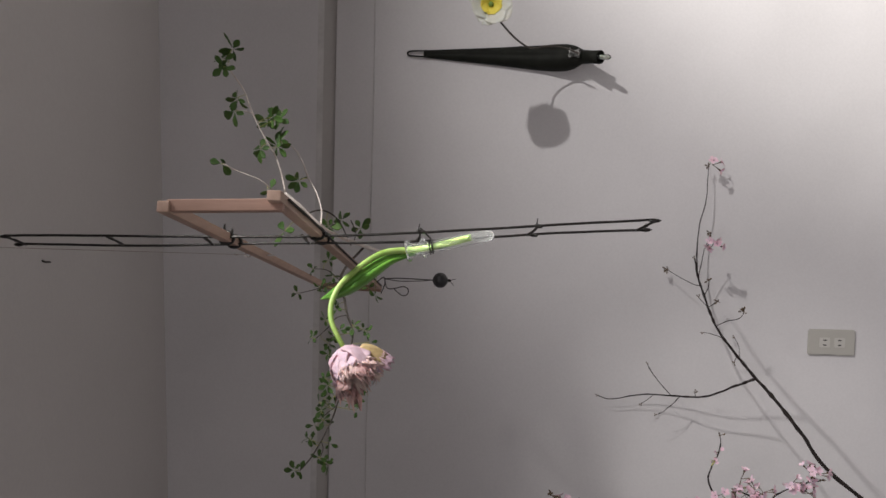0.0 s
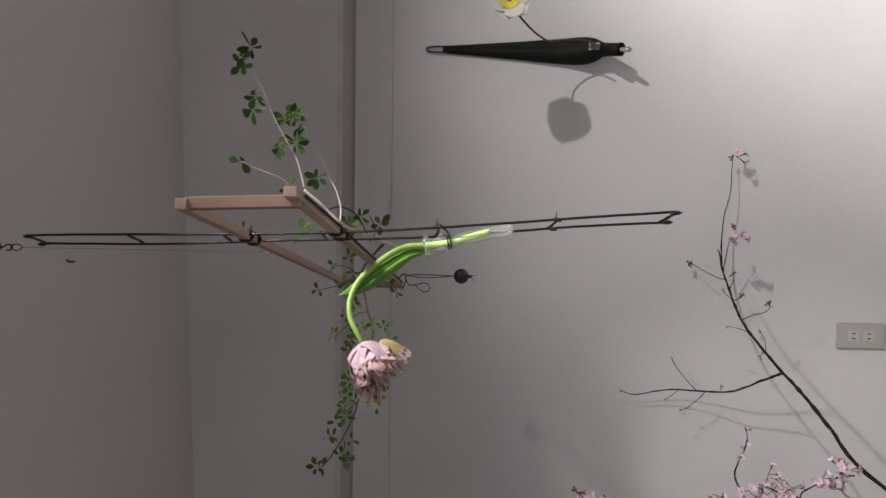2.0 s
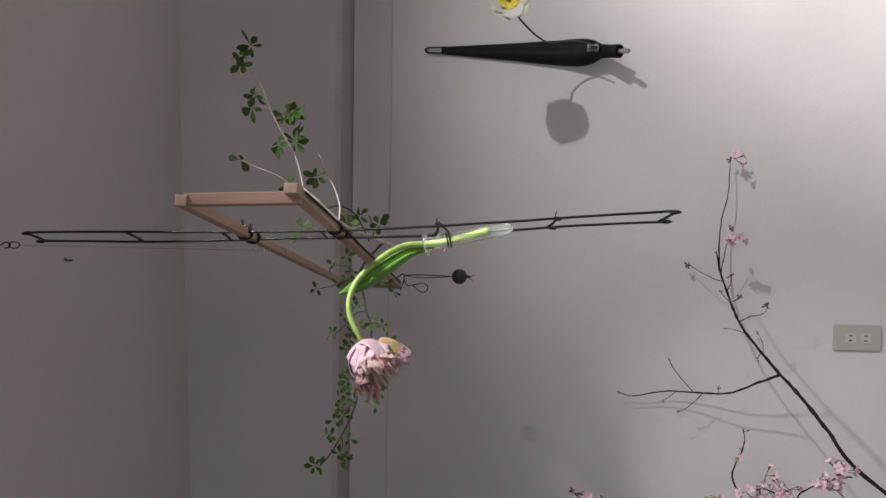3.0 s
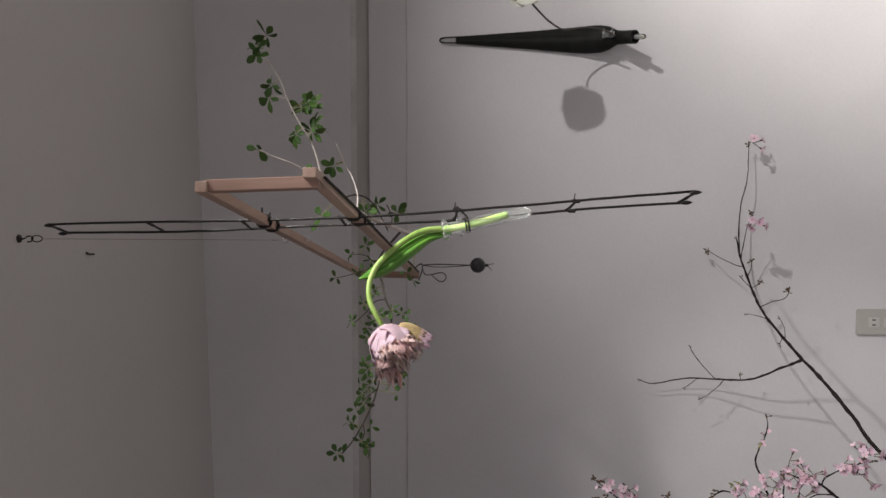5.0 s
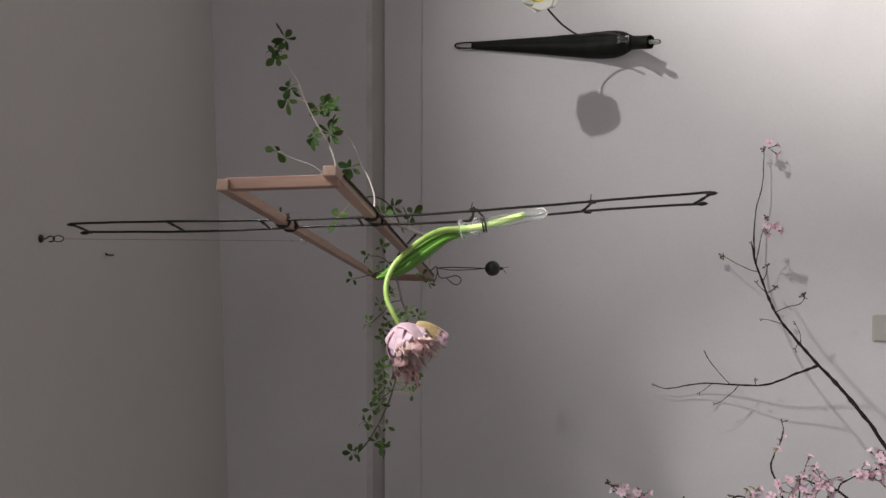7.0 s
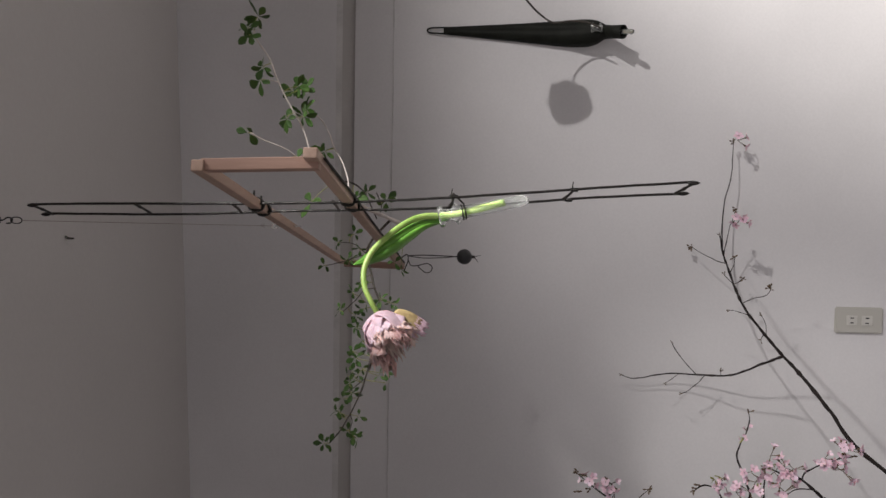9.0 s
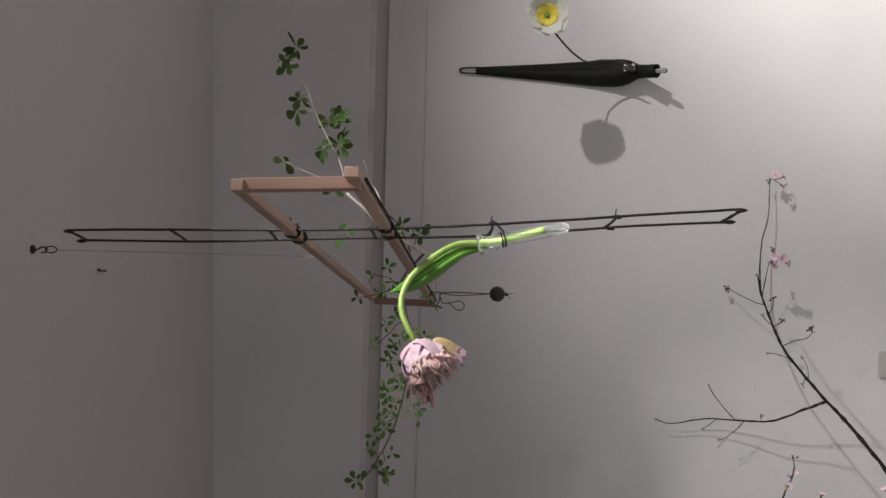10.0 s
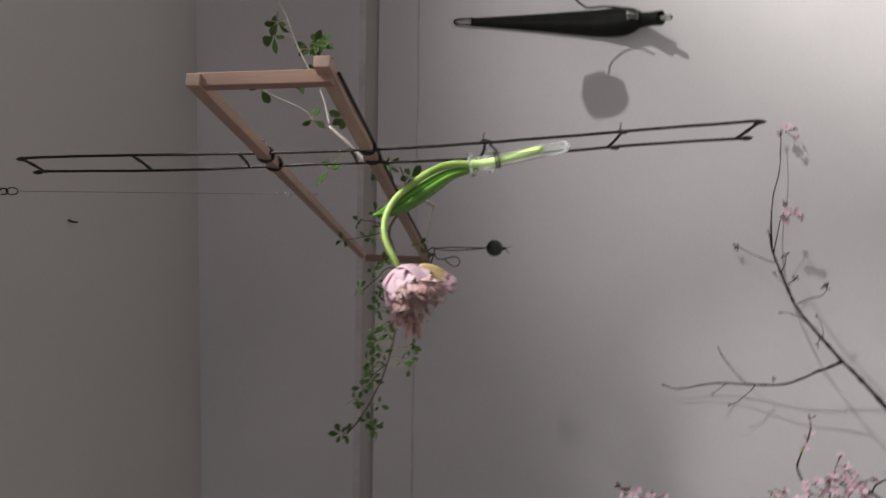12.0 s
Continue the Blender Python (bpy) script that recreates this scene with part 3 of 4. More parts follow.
def build_vine():
    v = thing("akebia_vine", (-0.009, 1.368, 1.700), "thin five-leaved vine sprays resting over the wooden frame", "vine")
    pale = [
        ([(-0.046, 1.490, 1.670), (-0.031, 1.433, 1.699), (-0.009, 1.351, 1.736), (0.007, 1.319, 1.756), (0.034, 1.310, 1.783), (0.055, 1.302, 1.807)], 0.0028, 0.0019),
        ([(0.056, 1.302, 1.806), (0.087, 1.302, 1.813), (0.113, 1.302, 1.823), (0.135, 1.294, 1.835), (0.174, 1.286, 1.854), (0.207, 1.278, 1.866), (0.238, 1.270, 1.886), (0.248, 1.270, 1.887)], 0.0013, 0.0008),
        ([(0.174, 1.286, 1.854), (0.176, 1.278, 1.862), (0.177, 1.278, 1.873)], 0.0008, 0.0006),
        ([(0.056, 1.302, 1.809), (0.057, 1.278, 1.817), (0.072, 1.261, 1.835), (0.086, 1.245, 1.869), (0.094, 1.237, 1.883)], 0.0008, 0.0006),
        ([(0.006, 1.319, 1.752), (0.032, 1.335, 1.755), (0.059, 1.343, 1.765), (0.080, 1.343, 1.778), (0.103, 1.335, 1.785), (0.124, 1.327, 1.797), (0.130, 1.310, 1.807)], 0.0012, 0.0007),
    ]
    dark = [
        ([(0.024, 1.327, 1.776), (0.028, 1.368, 1.758), (0.015, 1.408, 1.740), (-0.007, 1.433, 1.731), (-0.033, 1.457, 1.722)], 0.0012, 0.0009),
        ([(0.012, 1.441, 1.722), (-0.010, 1.449, 1.713), (-0.027, 1.457, 1.718)], 0.0009, 0.0007),
        ([(-0.033, 1.474, 1.699), (-0.068, 1.441, 1.727), (-0.093, 1.408, 1.733), (-0.119, 1.392, 1.723), (-0.144, 1.376, 1.715), (-0.165, 1.368, 1.706), (-0.190, 1.359, 1.705), (-0.241, 1.335, 1.713), (-0.282, 1.310, 1.721),
          (-0.307, 1.294, 1.729), (-0.328, 1.278, 1.739), (-0.349, 1.266, 1.751), (-0.367, 1.253, 1.767)], 0.0022, 0.0009),
        ([(-0.145, 1.376, 1.713), (-0.146, 1.359, 1.730), (-0.160, 1.343, 1.741), (-0.177, 1.327, 1.759)], 0.0009, 0.0006),
        ([(-0.328, 1.278, 1.739), (-0.341, 1.278, 1.736), (-0.353, 1.278, 1.740)], 0.0008, 0.0006),
        ([(-0.280, 1.310, 1.721), (-0.294, 1.302, 1.738), (-0.302, 1.298, 1.746)], 0.0008, 0.0006),
        ([(-0.093, 1.408, 1.735), (-0.095, 1.376, 1.748), (-0.101, 1.351, 1.767), (-0.105, 1.335, 1.787)], 0.0009, 0.0006),
        ([(-0.091, 1.408, 1.733), (-0.076, 1.433, 1.758), (-0.074, 1.441, 1.784)], 0.0009, 0.0006),
    ]
    lines = []
    for pts, a, b in pale:
        part("stem", sweep(pts, a * 1.15, b * 1.15, sides=7, knobs=0.35, wobble=0.0006), VINE_PALE, v, "pale thin woody stem")
        lines.append(smooth_line(pts, 6))
    for pts, a, b in dark:
        part("stem", sweep(pts, a, b, sides=7, knobs=0.35, wobble=0.0008), VINE_DARK, v, "dark thin woody stem")
        lines.append(smooth_line(pts, 6))
    rnd = random.Random(5)
    right_side = [(0.253, 1.270, 1.897), (0.240, 1.261, 1.892), (0.268, 1.270, 1.882), (0.195, 1.278, 1.876), (0.176, 1.278, 1.880), (0.170, 1.294, 1.828), (0.167, 1.294, 1.816), (0.165, 1.302, 1.837), (0.136, 1.302, 1.816),
                  (0.126, 1.302, 1.820), (0.121, 1.294, 1.844), (0.094, 1.237, 1.886), (0.058, 1.261, 1.820), (0.075, 1.343, 1.793), (-0.005, 1.294, 1.805), (0.002, 1.376, 1.749), (0.013, 1.425, 1.735), (-0.002, 1.457, 1.706)]
    for i, p in enumerate(right_side):
        vine_leaf(v, p, nearest(p, lines), 1.12, rnd, count=3 if i in (11, 12, 14) else rnd.choice((5, 6)))
    left_side = [(-0.074, 1.441, 1.786), (-0.059, 1.449, 1.760), (-0.106, 1.335, 1.791), (-0.083, 1.416, 1.745), (-0.099, 1.368, 1.760), (-0.121, 1.474, 1.680), (-0.110, 1.482, 1.692), (-0.149, 1.351, 1.748), (-0.135, 1.376, 1.732),
                 (-0.174, 1.327, 1.764), (-0.185, 1.335, 1.740), (-0.167, 1.359, 1.726), (-0.162, 1.368, 1.704), (-0.205, 1.343, 1.740), (-0.224, 1.335, 1.730), (-0.241, 1.327, 1.743)]
    low_side = [(-0.251, 1.327, 1.738), (-0.266, 1.319, 1.727), (-0.269, 1.310, 1.741), (-0.285, 1.302, 1.744), (-0.300, 1.298, 1.739), (-0.277, 1.319, 1.700), (-0.327, 1.274, 1.754), (-0.322, 1.274, 1.758), (-0.355, 1.278, 1.742),
                (-0.360, 1.278, 1.734), (-0.367, 1.282, 1.729), (-0.367, 1.253, 1.775), (-0.367, 1.253, 1.767), (-0.213, 1.351, 1.712), (-0.239, 1.343, 1.722)]
    for p in left_side + low_side:
        vine_leaf(v, p, nearest(p, lines), 0.72, rnd, count=rnd.choice((3, 4, 5)))
    # more small leaves scattered along the hanging spray
    spray = lines[len(pale) + 2]
    for k in range(16):
        root = spray[rnd.randrange(len(spray) // 5, len(spray) - 8)]
        off = Vector((rnd.uniform(-0.012, 0.012), rnd.uniform(-0.03, 0.03), rnd.choice((-1, 1)) * rnd.uniform(0.012, 0.034)))
        vine_leaf(v, root + off, root, 0.60, rnd, count=rnd.choice((2, 3, 4)))


build_vine()

# ---------------- iron wall vase and poppy ----------------
TIP, MOUTH, END = Vector((0.426, 2.106, 1.669)), Vector((0.420, 2.070, 1.234)), Vector((0.413, 2.030, 1.198))


def build_wall_vase():
    v = thing("wall_vase", TIP, "tall black iron leaf-shaped vase hung on the wall", "vase")
    d = MOUTH - TIP
    L = d.length
    d.normalize()
    s = d.cross(Vector((0, 1, 0))).normalized()
    # widths along the length, from the pointed loop to the shoulder
    prof = ((0.0, 0.0060, 0.004), (0.10, 0.0095, 0.006), (0.33, 0.0165, 0.012), (0.55, 0.0235, 0.019), (0.72, 0.0300, 0.026), (0.85, 0.0338, 0.032), (0.91, 0.0338, 0.033), (0.955, 0.0290, 0.029), (0.985, 0.0210, 0.021), (1.0, 0.0170, 0.0165))
    bm = bmesh.new()
    rings = []
    N = 36
    fine = [0.085 + 0.915 * k / 44 for k in range(45)]
    for t in fine:
        k = max(i for i in range(len(prof) - 1) if prof[i][0] <= t)
        a, b = prof[k], prof[k + 1]
        f = (t - a[0]) / (b[0] - a[0])
        w, h = a[1] + (b[1] - a[1]) * f, a[2] + (b[2] - a[2]) * f
        c = TIP.lerp(MOUTH, t)
        c.y = TIP.y + (MOUTH.y - TIP.y) * max(0, (t - 0.74) / 0.26) ** 1.7
        row = []
        for j in range(N):
            ang = 2 * math.pi * j / N
            # a shallow crease down the middle of the front, where the sheet is folded over
            front = math.sin(ang)
            crease = -0.22 * math.exp(-((math.cos(ang) - 0.08) / 0.16) ** 2) * (front < 0) * max(0, 1 - max(0, t - 0.7) / 0.25)
            dent = 0.02 * noise.noise(Vector((t * 9, ang, 1)))
            row.append(bm.verts.new(c + s * (math.cos(ang) * w * (1 + dent)) + Vector((0, 1, 0)) * ((front * h if front < 0 else min(front * h * 0.9, 0.004)) * (1 + crease + dent))))
        rings.append(row)
    for a, b in zip(rings, rings[1:]):
        for j in range(N):
            bm.faces.new((a[j], a[(j + 1) % N], b[(j + 1) % N], b[j]))
    bm.faces.new(rings[0])
    bm.faces.new(list(reversed(rings[-1])))
    part("body", bm, IRON, v)
    loop = [TIP + d * k + s * x for k, x in ((0.048, 0.0075), (0.012, 0.0064), (0.0, 0.0045), (-0.004, 0), (0.0, -0.0045), (0.012, -0.0064), (0.048, -0.0075))]
    part("loop", sweep(loop, 0.0020, sides=8), IRON, v, "bent iron hanging loop")
    part("nail", sweep([TIP + d * 0.004 + Vector((0, 0.03, 0)), TIP + d * 0.004 - Vector((0, 0.006, 0))], 0.0014), STEEL, v)
    ax = (END - MOUTH).normalized()
    ln = (END - MOUTH).length
    col = [(-0.006, 0.0175), (0, 0.0172), (ln * 0.5, 0.0158), (ln, 0.0165), (ln + 0.0002, 0.0150), (ln * 0.5, 0.0145), (-0.006, 0.0150), (-0.006, 0.0175)]
    part("collar", lathe(col, MOUTH, ax, 28), IRON, v)
    # glass tube: rounded foot out of the collar, flanged rim in the opening of the belly
    foot = END + ax * 0.031
    g = part("glass_tube", lathe([(0, 0.0062), (0.04, 0.0066), (0.050, 0.0064), (0.055, 0.005), (0.0575, 0.0028), (0.0583, 0)], foot - ax * 0.0583, ax, 20), GLASS, v, "rounded foot of a glass tube")
    g.visible_shadow = True
    rim = Vector((0.424, 2.048, 1.260))
    rp = [(-0.014, 0.009), (-0.013, 0.0125), (-0.010, 0.0132), (-0.008, 0.0110), (-0.005, 0.0080), (0.004, 0.0080), (0.008, 0.0115), (0.010, 0.0128), (0.012, 0.0118), (0.014, 0.0070), (0.004, 0.0062), (-0.010, 0.0068), (-0.014, 0.009)]
    part("glass_rim", lathe(rp, rim, d, 22), GLASS, v, "flanged clear glass tube rim")


build_wall_vase()


def build_poppy():
    p = thing("poppy", (0.420, 2.012, 1.267), "white poppy with a yellow heart on a curved dark stem", "poppy")
    head = Vector((0.482, 1.830, 1.476))
    line = [(0.417, 2.008, 1.255), (0.430, 2.010, 1.291), (0.429, 1.995, 1.332), (0.419, 1.970, 1.372), (0.423, 1.910, 1.408), (0.440, 1.885, 1.434), (0.460, 1.858, 1.458), head + Vector((0, 0.008, 0))]
    part("stem", sweep(line, 0.0021, 0.0023, sides=8), VINE_DARK, p, "thin dark flower stem")
    part("stem_end", sweep([END, END + (END - MOUTH).normalized() * 0.024], 0.0030, 0.0026), POPPY, p, "pale cut end of the stem inside the glass")
    face = Vector((-0.12, -1, -0.02)).normalized()
    a = face.orthogonal().normalized()
    b = face.cross(a)
    for ring, count, length, width, mt, open_, z, label in ((0, 4, 0.066, 0.060, POPPY, 0.62, -0.004, "translucent white crinkled petal"), (1, 4, 0.063, 0.056, POPPY, 0.58, -0.002, "translucent white crinkled petal"),
                                                             (2, 6, 0.030, 0.031, YELLOW, 0.70, 0.008, "yellow petal heart")):
        for i in range(count):
            ang = 2 * math.pi * (i + 0.5 * ring) / count + 0.3
            out = a * math.cos(ang) + b * math.sin(ang)
            way = out * math.sin(open_) + face * math.cos(open_)
            bm = blade(length, width, cup=0.1, curl=-0.35, rows=9, cols=8, tip=0.4, fringe=0.06, seed=ring * 5 + i, base=0.3, wave=0.05)
            put(part("petal", bm, mt, p, label), aim(head + face * z, way, face))
    part("seed_head", lathe([(0, 0.004), (0.005, 0.0058), (0.009, 0.0052), (0.011, 0)], head + face * 0.010, face, 14), SEED, p, "small green seed head")
    rnd = random.Random(2)
    bm = bmesh.new()
    for i in range(46):
        ang, r = rnd.uniform(0, 6.28), rnd.uniform(0.006, 0.011)
        o = a * math.cos(ang) + b * math.sin(ang)
        sweep([head + face * 0.003 + o * 0.004, head + face * rnd.uniform(0.009, 0.014) + o * r], 0.0004, 0.0009, sides=4, bm=bm, per=2)
    tagged(part("stamens", bm, YELLOW, p, "crown of yellow stamens"), kind="stuff")


build_poppy()

# ---------------- cherry branches ----------------


def petal_cup(bm, at, face, size, seed, open_=1.0, mi=0):
    """Five notched petals round a small cup, added to bm."""
    rnd = random.Random(seed)
    face = Vector(face).normalized()
    a = face.orthogonal().normalized()
    b = face.cross(a)
    for i in range(5):
        ang = 2 * math.pi * i / 5 + rnd.uniform(-0.2, 0.2)
        out = a * math.cos(ang) + b * math.sin(ang)
        o = open_ + rnd.uniform(-0.25, 0.25)
        way = out * math.sin(o) + face * math.cos(o)
        side = way.cross(face).normalized()
        nrm = side.cross(way).normalized()
        L, w = size * rnd.uniform(0.85, 1.1), size * rnd.uniform(0.62, 0.8)
        rows = []
        for t, k in ((0.02, 0.15), (0.35, 0.75), (0.7, 1.0), (0.93, 0.72), (1.0, 0.4)):
            rows.append([bm.verts.new(at + way * L * (t - (0.10 if (t == 1.0 and u == 0) else 0)) + side * (u * w / 2 * k) + nrm * (0.10 * L * u * u - 0.2 * L * t * t)) for u in (-1, 0, 1)])
        for r0, r1 in zip(rows, rows[1:]):
            for j in (0, 1):
                f = bm.faces.new((r0[j], r0[j + 1], r1[j + 1], r1[j]))
                f.material_index = mi


def blossom_mesh(seed, heads):
    """A small truss: short stalks, calyces and open flowers, rooted at the origin, spreading along +z."""
    rnd = random.Random(seed)
    bm = bmesh.new()
    marks = []
    for k in range(heads):
        way = Vector((rnd.uniform(-1, 1), rnd.uniform(-1, 1), rnd.uniform(0.1, 1.2))).normalized()
        end = way * rnd.uniform(0.014, 0.026)
        n0 = len(bm.faces)
        sweep([Vector(), end * 0.6 + Vector((0, 0, 0.002)), end], 0.0007, 0.0012, sides=5, bm=bm, per=2)
        lathe([(0, 0.0012), (0.002, 0.0022), (0.006, 0.0026), (0.007, 0)], end, way, 6, bm=bm)
        bm.faces.ensure_lookup_table()
        for f in bm.faces[n0:]:
            f.material_index = 1
        petal_cup(bm, end + way * 0.005, way, rnd.uniform(0.011, 0.0145), seed * 31 + k, rnd.uniform(0.75, 1.15))
    me = bpy.data.meshes.new("blossom")
    bm.to_mesh(me)
    bm.free()
    for p in me.polygons:
        p.use_smooth = True
    me.materials.append(CHERRY)
    me.materials.append(CALYX)
    return me


def bud_mesh(seed, count=3):
    rnd = random.Random(seed)
    bm = bmesh.new()
    for k in range(count):
        way = Vector((rnd.uniform(-1, 1), rnd.uniform(-1, 1), rnd.uniform(0.2, 1.3))).normalized()
        L = rnd.uniform(0.008, 0.015)
        sweep([Vector(), way * L * 0.6], 0.0008, 0.0010, sides=5, bm=bm, per=2)
        lathe([(0, 0.0009), (0.003, 0.0024), (0.006, 0.0022), (0.009, 0)], way * L * 0.5, way, 6, bm=bm)
    lathe([(-0.003, 0), (-0.001, 0.0024), (0.002, 0.0026), (0.004, 0)], (0, 0, 0), (0, 0, 1), 7, bm=bm)
    me = mesh_of(bm, "bud")
    me.materials.append(CALYX)
    return me


def young_mesh(seed):
    rnd = random.Random(seed)
    bm = bmesh.new()
    for k in range(4):
        way = Vector((rnd.uniform(-1, 1), rnd.uniform(-1, 1), rnd.uniform(0.3, 1.5))).normalized()
        side = way.orthogonal().normalized()
        L = rnd.uniform(0.012, 0.02)
        c = [bm.verts.new(way * L * t + side * (w * s * L)) for t, w in ((0, 0.02), (0.35, 0.17), (0.7, 0.14), (1, 0.01)) for s in (-1, 1)]
        for i in (0, 2, 4):
            bm.faces.new((c[i], c[i + 1], c[i + 3], c[i + 2]))
    me = mesh_of(bm, "young_leaf")
    me.materials.append(YOUNG)
    return me


BLOSSOMS = [blossom_mesh(k, n) for k, n in enumerate((3, 4, 5, 4, 2))]
BUDS = [bud_mesh(k, n) for k, n in enumerate((2, 3, 4, 2))]
YOUNGS = [young_mesh(k) for k in range(3)]


def dress(branch, name, meshes, at, way, rnd, size=1.0, label=""):
    ob = part(name, meshes[rnd.randrange(len(meshes))], None, branch, label)
    m = aim(at, Vector(way).orthogonal(), way) @ Matrix.Rotation(rnd.uniform(0, 6.28), 4, "Z") @ Matrix.Scale(size * rnd.uniform(0.9, 1.1), 4)
    put(ob, m)


def build_tall_branch():
    t = thing("cherry_branch", (-1.056, 1.660, -0.012), "tall bare cherry branch with a few buds leaning by the wall", "cherry branch", group="cherry branches")
    main = [(-1.056, 1.660, -0.012), (-0.870, 1.720, 0.216), (-0.713, 1.780, 0.440), (-0.551, 1.850, 0.664), (-0.464, 1.888, 0.729), (-0.400, 1.917, 0.775), (-0.349, 1.940, 0.819), (-0.299, 1.954, 0.861), (-0.253, 1.971, 0.895), (-0.219, 1.985, 0.912), (-0.158, 2.013, 0.930), (-0.113, 2.026, 0.944)]
    part("branch", sweep(main, 0.0050, 0.0019, sides=10, knobs=0.7, wobble=0.0016), BARK, t, "dark knobbly cherry wood")
    twigs = [
        ([(-0.124, 2.026, 0.940), (-0.092, 2.033, 0.943), (-0.048, 2.041, 0.942), (0.007, 2.049, 0.936), (0.046, 2.055, 0.926), (0.076, 2.060, 0.918), (0.125, 2.068, 0.914), (0.159, 2.072, 0.913)], 0.0022, 0.0010),
        ([(-0.115, 2.026, 0.942), (-0.088, 2.026, 0.948), (-0.072, 2.026, 0.951)], 0.0034, 0.0022),
        ([(-0.118, 2.026, 0.940), (-0.080, 2.013, 0.938), (-0.048, 2.002, 0.935), (-0.020, 1.993, 0.927)], 0.0015, 0.0009),
        ([(-0.139, 2.016, 0.937), (-0.131, 2.041, 0.959), (-0.117, 2.063, 0.985), (-0.104, 2.080, 1.002)], 0.0013, 0.0008),
        ([(-0.163, 2.010, 0.930), (-0.143, 2.002, 0.924), (-0.123, 1.998, 0.923)], 0.0013, 0.0009),
        ([(-0.189, 2.002, 0.924), (-0.182, 1.993, 0.914), (-0.171, 1.990, 0.904)], 0.0012, 0.0009),
        ([(-0.186, 2.002, 0.924), (-0.173, 2.010, 0.934), (-0.165, 2.013, 0.941)], 0.0011, 0.0008),
        ([(-0.232, 1.982, 0.907), (-0.218, 1.971, 0.889), (-0.207, 1.954, 0.861), (-0.192, 1.951, 0.853)], 0.0013, 0.0010),
        ([(-0.256, 1.971, 0.896), (-0.250, 1.979, 0.914), (-0.248, 1.985, 0.935)], 0.0011, 0.0007),
        ([(-0.303, 1.954, 0.856), (-0.278, 1.948, 0.861), (-0.253, 1.944, 0.874)], 0.0010, 0.0007),
        ([(-0.348, 1.940, 0.821), (-0.373, 1.971, 0.858), (-0.402, 2.002, 0.899), (-0.415, 2.026, 0.938), (-0.419, 2.049, 0.993), (-0.421, 2.063, 1.058), (-0.432, 2.072, 1.106), (-0.438, 2.075, 1.140), (-0.430, 2.080, 1.165)], 0.0034, 0.0012),
        ([(-0.417, 2.049, 0.991), (-0.386, 2.049, 1.019), (-0.358, 2.049, 1.042), (-0.341, 2.049, 1.050)], 0.0014, 0.0009),
        ([(-0.418, 2.037, 0.970), (-0.437, 2.033, 0.990), (-0.453, 2.033, 1.009), (-0.463, 2.033, 1.026)], 0.0013, 0.0008),
        ([(-0.420, 2.055, 1.031), (-0.429, 2.052, 1.045), (-0.440, 2.049, 1.062)], 0.0011, 0.0008),
        ([(-0.415, 2.026, 0.935), (-0.405, 2.026, 0.936)], 0.0012, 0.0009),
        ([(-0.299, 1.954, 0.862), (-0.312, 1.954, 0.869)], 0.0014, 0.0010),
    ]
    rnd = random.Random(8)
    for pts, a, b in twigs:
        part("twig", sweep(pts, a * 0.8, b * 0.8, sides=7, knobs=0.6, wobble=0.002), BARK, t)
        end, before = Vector(pts[-1]), Vector(pts[-2])
        dress(t, "bud", BUDS, end, end - before, rnd, 0.6, "small brown bud cluster")
    for p in ((-0.104, 2.080, 1.002), (-0.121, 1.998, 0.923), (-0.171, 1.990, 0.902), (-0.189, 1.951, 0.853), (0.157, 2.072, 0.912), (-0.007, 1.993, 0.925)):
        dress(t, "bud", BUDS, Vector(p), (0.2, -0.3, 1), rnd, 0.9, "small brown bud cluster")
    dress(t, "blossom", BLOSSOMS[:1], Vector((0.161, 2.068, 0.904)), (-0.1, -1, -0.2), rnd, 0.85, "pale pink open blossom")
    for p in ((-0.023, 1.990, 0.925), (-0.031, 1.990, 0.918)):
        dress(t, "blossom", BLOSSOMS[:1], Vector(p), (-1, -0.7, -0.1), rnd, 0.85, "pale pink open blossom")


build_tall_branch()


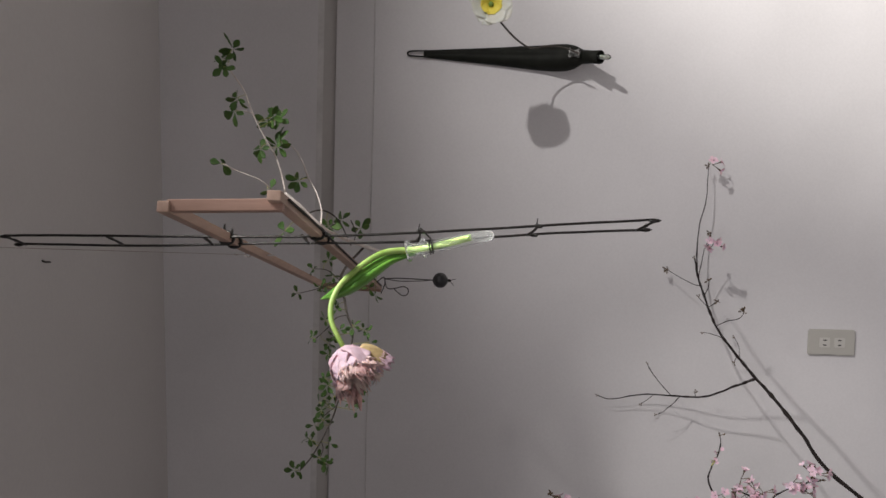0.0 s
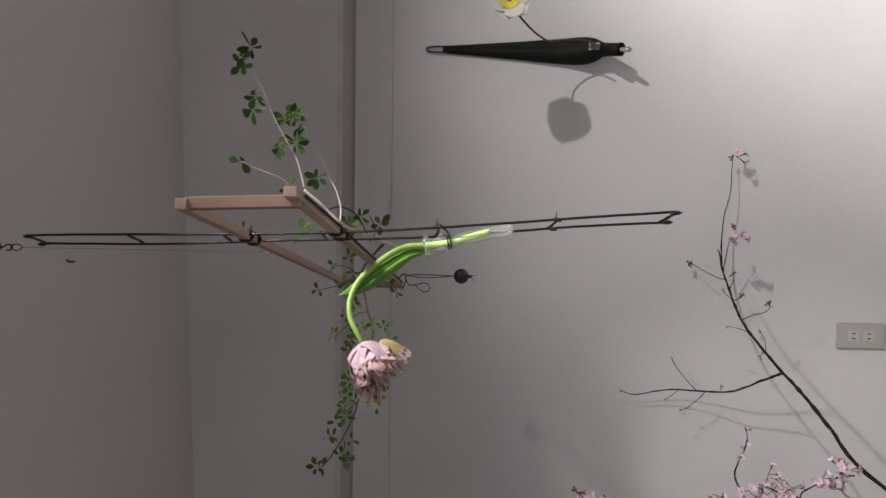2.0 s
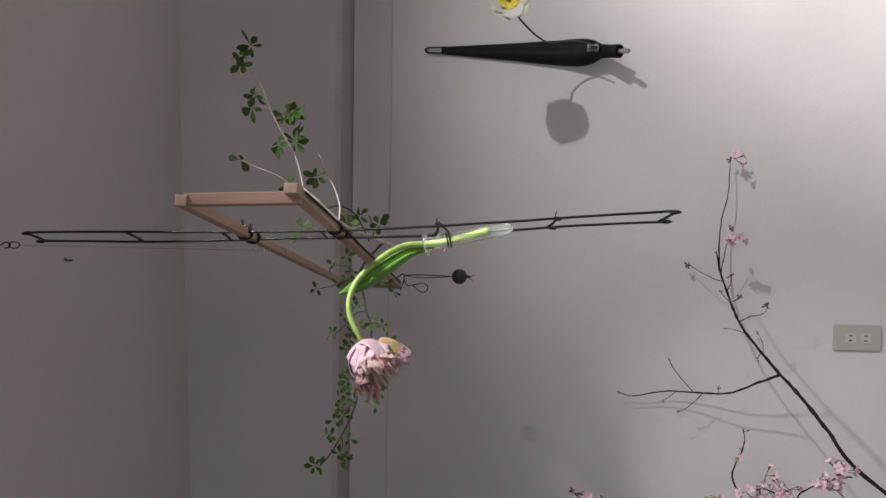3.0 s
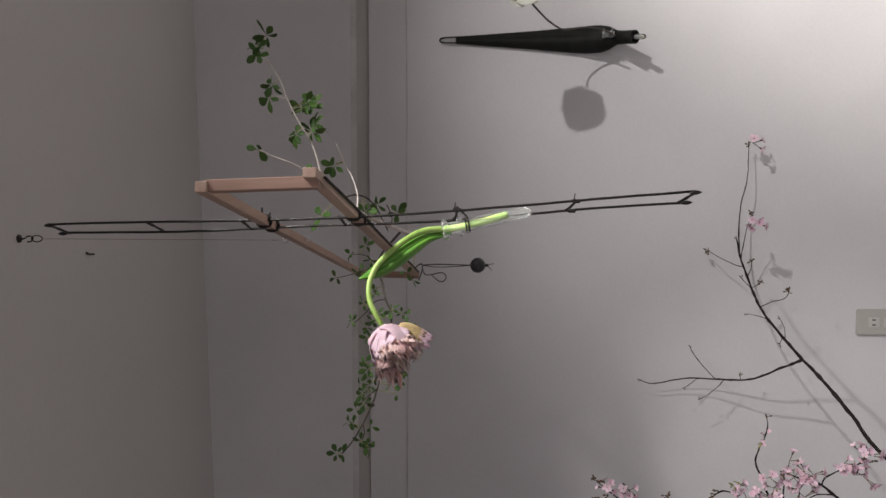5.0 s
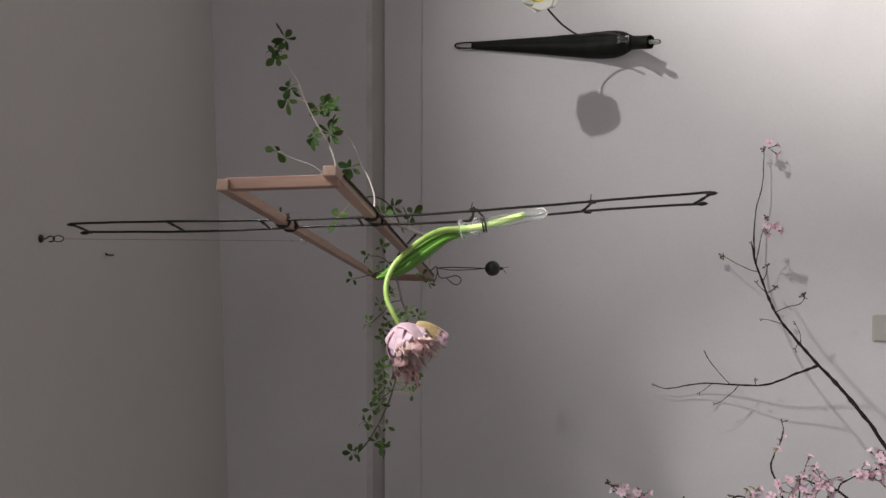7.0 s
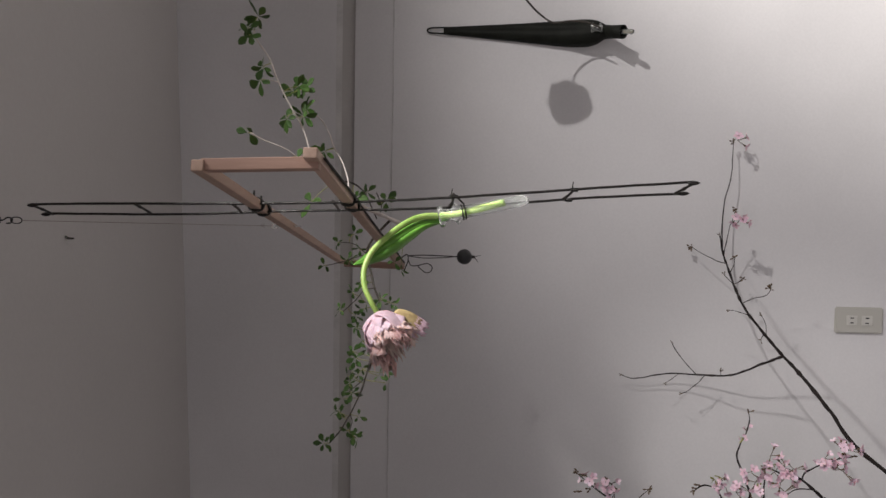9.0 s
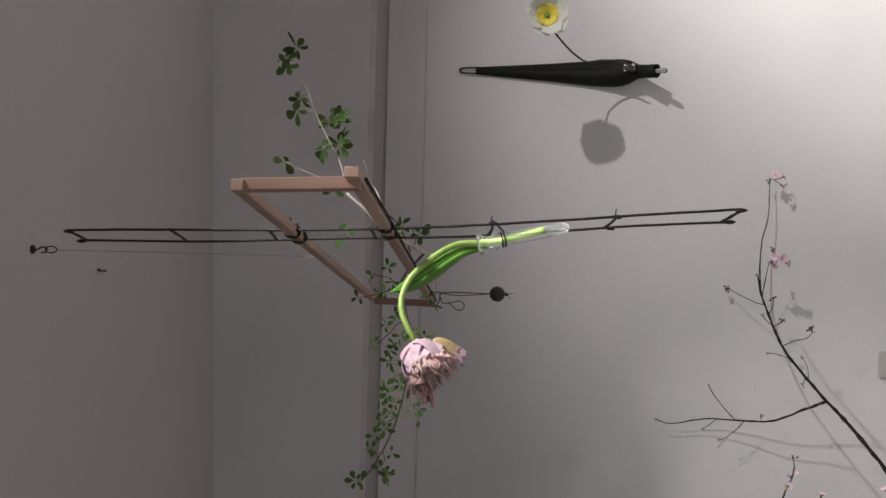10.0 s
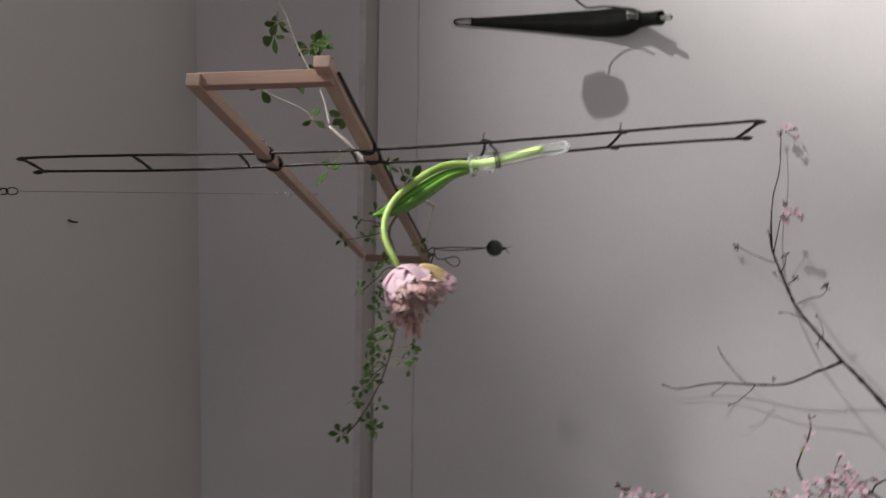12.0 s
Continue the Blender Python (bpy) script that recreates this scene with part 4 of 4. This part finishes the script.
def build_flowering_branch():
    t = thing("cherry_branch", (-1.036, 1.380, 0.161), "flowering cherry branch with clustered pink blossoms", "cherry branch", group="cherry branches")
    root = [(-1.036, 1.380, 0.161), (-0.863, 1.450, 0.471), (-0.727, 1.510, 0.649), (-0.582, 1.663, 0.840)]
    part("branch", sweep(root, 0.008, 0.005, sides=10, knobs=0.35, wobble=0.003), BARK, t, "dark knobbly cherry wood")
    twigs = [
        ([(-0.582, 1.663, 0.840), (-0.555, 1.670, 0.870), (-0.546, 1.678, 0.887), (-0.542, 1.685, 0.909), (-0.532, 1.693, 0.945)], 0.0038, 0.0018),
        ([(-0.549, 1.674, 0.880), (-0.530, 1.670, 0.873), (-0.512, 1.663, 0.848), (-0.498, 1.655, 0.819), (-0.490, 1.648, 0.796)], 0.0022, 0.0012),
        ([(-0.498, 1.655, 0.819), (-0.481, 1.652, 0.805), (-0.470, 1.652, 0.802)], 0.0013, 0.0009),
        ([(-0.564, 1.667, 0.860), (-0.567, 1.670, 0.892), (-0.578, 1.674, 0.906)], 0.0018, 0.0012),
        ([(-0.727, 1.510, 0.649), (-0.637, 1.685, 0.945), (-0.590, 1.708, 0.969), (-0.549, 1.715, 0.985), (-0.520, 1.723, 0.994), (-0.496, 1.723, 0.990), (-0.472, 1.723, 0.978), (-0.445, 1.723, 0.972), (-0.425, 1.723, 0.974)], 0.004, 0.0011),
        ([(-0.637, 1.685, 0.945), (-0.580, 1.689, 0.948), (-0.541, 1.693, 0.947)], 0.0028, 0.0018),
        ([(-0.727, 1.510, 0.649), (-0.684, 1.708, 1.009), (-0.607, 1.723, 1.023), (-0.584, 1.730, 1.050), (-0.599, 1.738, 1.077)], 0.0035, 0.0013),
        ([(-0.783, 1.490, 0.577), (-0.713, 1.738, 1.127), (-0.630, 1.768, 1.252), (-0.607, 1.775, 1.285), (-0.585, 1.783, 1.316)], 0.0038, 0.0012),
        ([(-0.628, 1.768, 1.255), (-0.610, 1.768, 1.241), (-0.595, 1.768, 1.250)], 0.0014, 0.001),
        ([(-0.657, 1.760, 1.206), (-0.625, 1.760, 1.183), (-0.609, 1.760, 1.166)], 0.0014, 0.001),
    ]
    rnd = random.Random(21)
    for pts, a, b in twigs:
        part("twig", sweep(pts, a * 0.72, b * 0.72, sides=7, knobs=0.6, wobble=0.002), BARK, t)
        end, before = Vector(pts[-1]), Vector(pts[-2])
        dress(t, "bud", BUDS, end, end - before, rnd, 0.75, "small brown bud cluster")
    heads = [(-0.543, 1.700, 0.973), (-0.564, 1.700, 0.963), (-0.506, 1.693, 0.937), (-0.540, 1.693, 0.928), (-0.528, 1.685, 0.909), (-0.549, 1.685, 0.900), (-0.559, 1.685, 0.917), (-0.530, 1.685, 0.893), (-0.575, 1.678, 0.911),
             (-0.499, 1.663, 0.842), (-0.520, 1.655, 0.823), (-0.523, 1.655, 0.807), (-0.476, 1.655, 0.814), (-0.479, 1.655, 0.798), (-0.585, 1.723, 1.015), (-0.594, 1.723, 0.993), (-0.588, 1.708, 0.969), (-0.573, 1.723, 1.032),
             (-0.598, 1.772, 1.289), (-0.600, 1.768, 1.243), (-0.617, 1.768, 1.236), (-0.593, 1.693, 0.950), (-0.599, 1.685, 0.924)]
    for p in heads:
        dress(t, "blossom", BLOSSOMS[:4], Vector(p) - Vector((0.0, 0.0, 0.0)), (rnd.uniform(-0.4, 0.8), -1, rnd.uniform(-0.2, 0.6)), rnd, 0.8, "pink open cherry blossoms")
    for p in ((-0.528, 1.681, 0.941), (-0.521, 1.681, 0.933), (-0.569, 1.697, 0.954), (-0.569, 1.723, 1.038), (-0.562, 1.723, 1.030), (-0.478, 1.719, 0.982)):
        dress(t, "young_leaf", YOUNGS, Vector(p), (0.2, -0.8, 0.6), rnd, 0.9, "fresh yellow-green young leaves")
    for p in ((-0.467, 1.719, 0.977), (-0.481, 1.719, 0.981), (-0.457, 1.719, 0.972)):
        dress(t, "blossom", BLOSSOMS[4:], Vector(p), (0.4, -0.5, 0.8), rnd, 0.45, "half-open pink bud")
    for p in ((-0.581, 1.783, 1.313), (-0.586, 1.779, 1.302), (-0.615, 1.772, 1.288), (-0.622, 1.775, 1.310), (-0.608, 1.760, 1.166), (-0.595, 1.738, 1.071), (-0.586, 1.734, 1.066)):
        dress(t, "bud", BUDS, Vector(p), (0.2, -0.5, 1), rnd, 0.85, "small brown bud cluster")


build_flowering_branch()

# ---------------- wall socket ----------------


def build_socket():
    c = Vector((-0.282, WALL_Y, 0.570))
    o = thing("wall_socket", c, "ivory plastic double power socket on the white wall", "wall socket")
    part("plate", box(c + Vector((-0.033, -0.0085, -0.0595)), c + Vector((0.033, 0.001, 0.0595)), 0.003), PLASTIC, o, smooth=False)
    for z in (-0.019, 0.019):
        ins = part("socket_face", box(c + Vector((-0.0125, -0.0100, z - 0.0135)), c + Vector((0.0125, -0.0080, z + 0.0135)), 0.0008), PLASTIC_IN, o, "pale socket insert", smooth=False)
        for x in (-0.0062, 0.0062):
            part("slot", box(c + Vector((x - 0.0013, -0.0106, z - 0.0042)), c + Vector((x + 0.0013, -0.0096, z + 0.0042))), SLOT, ins, "dark pin slot")


build_socket()
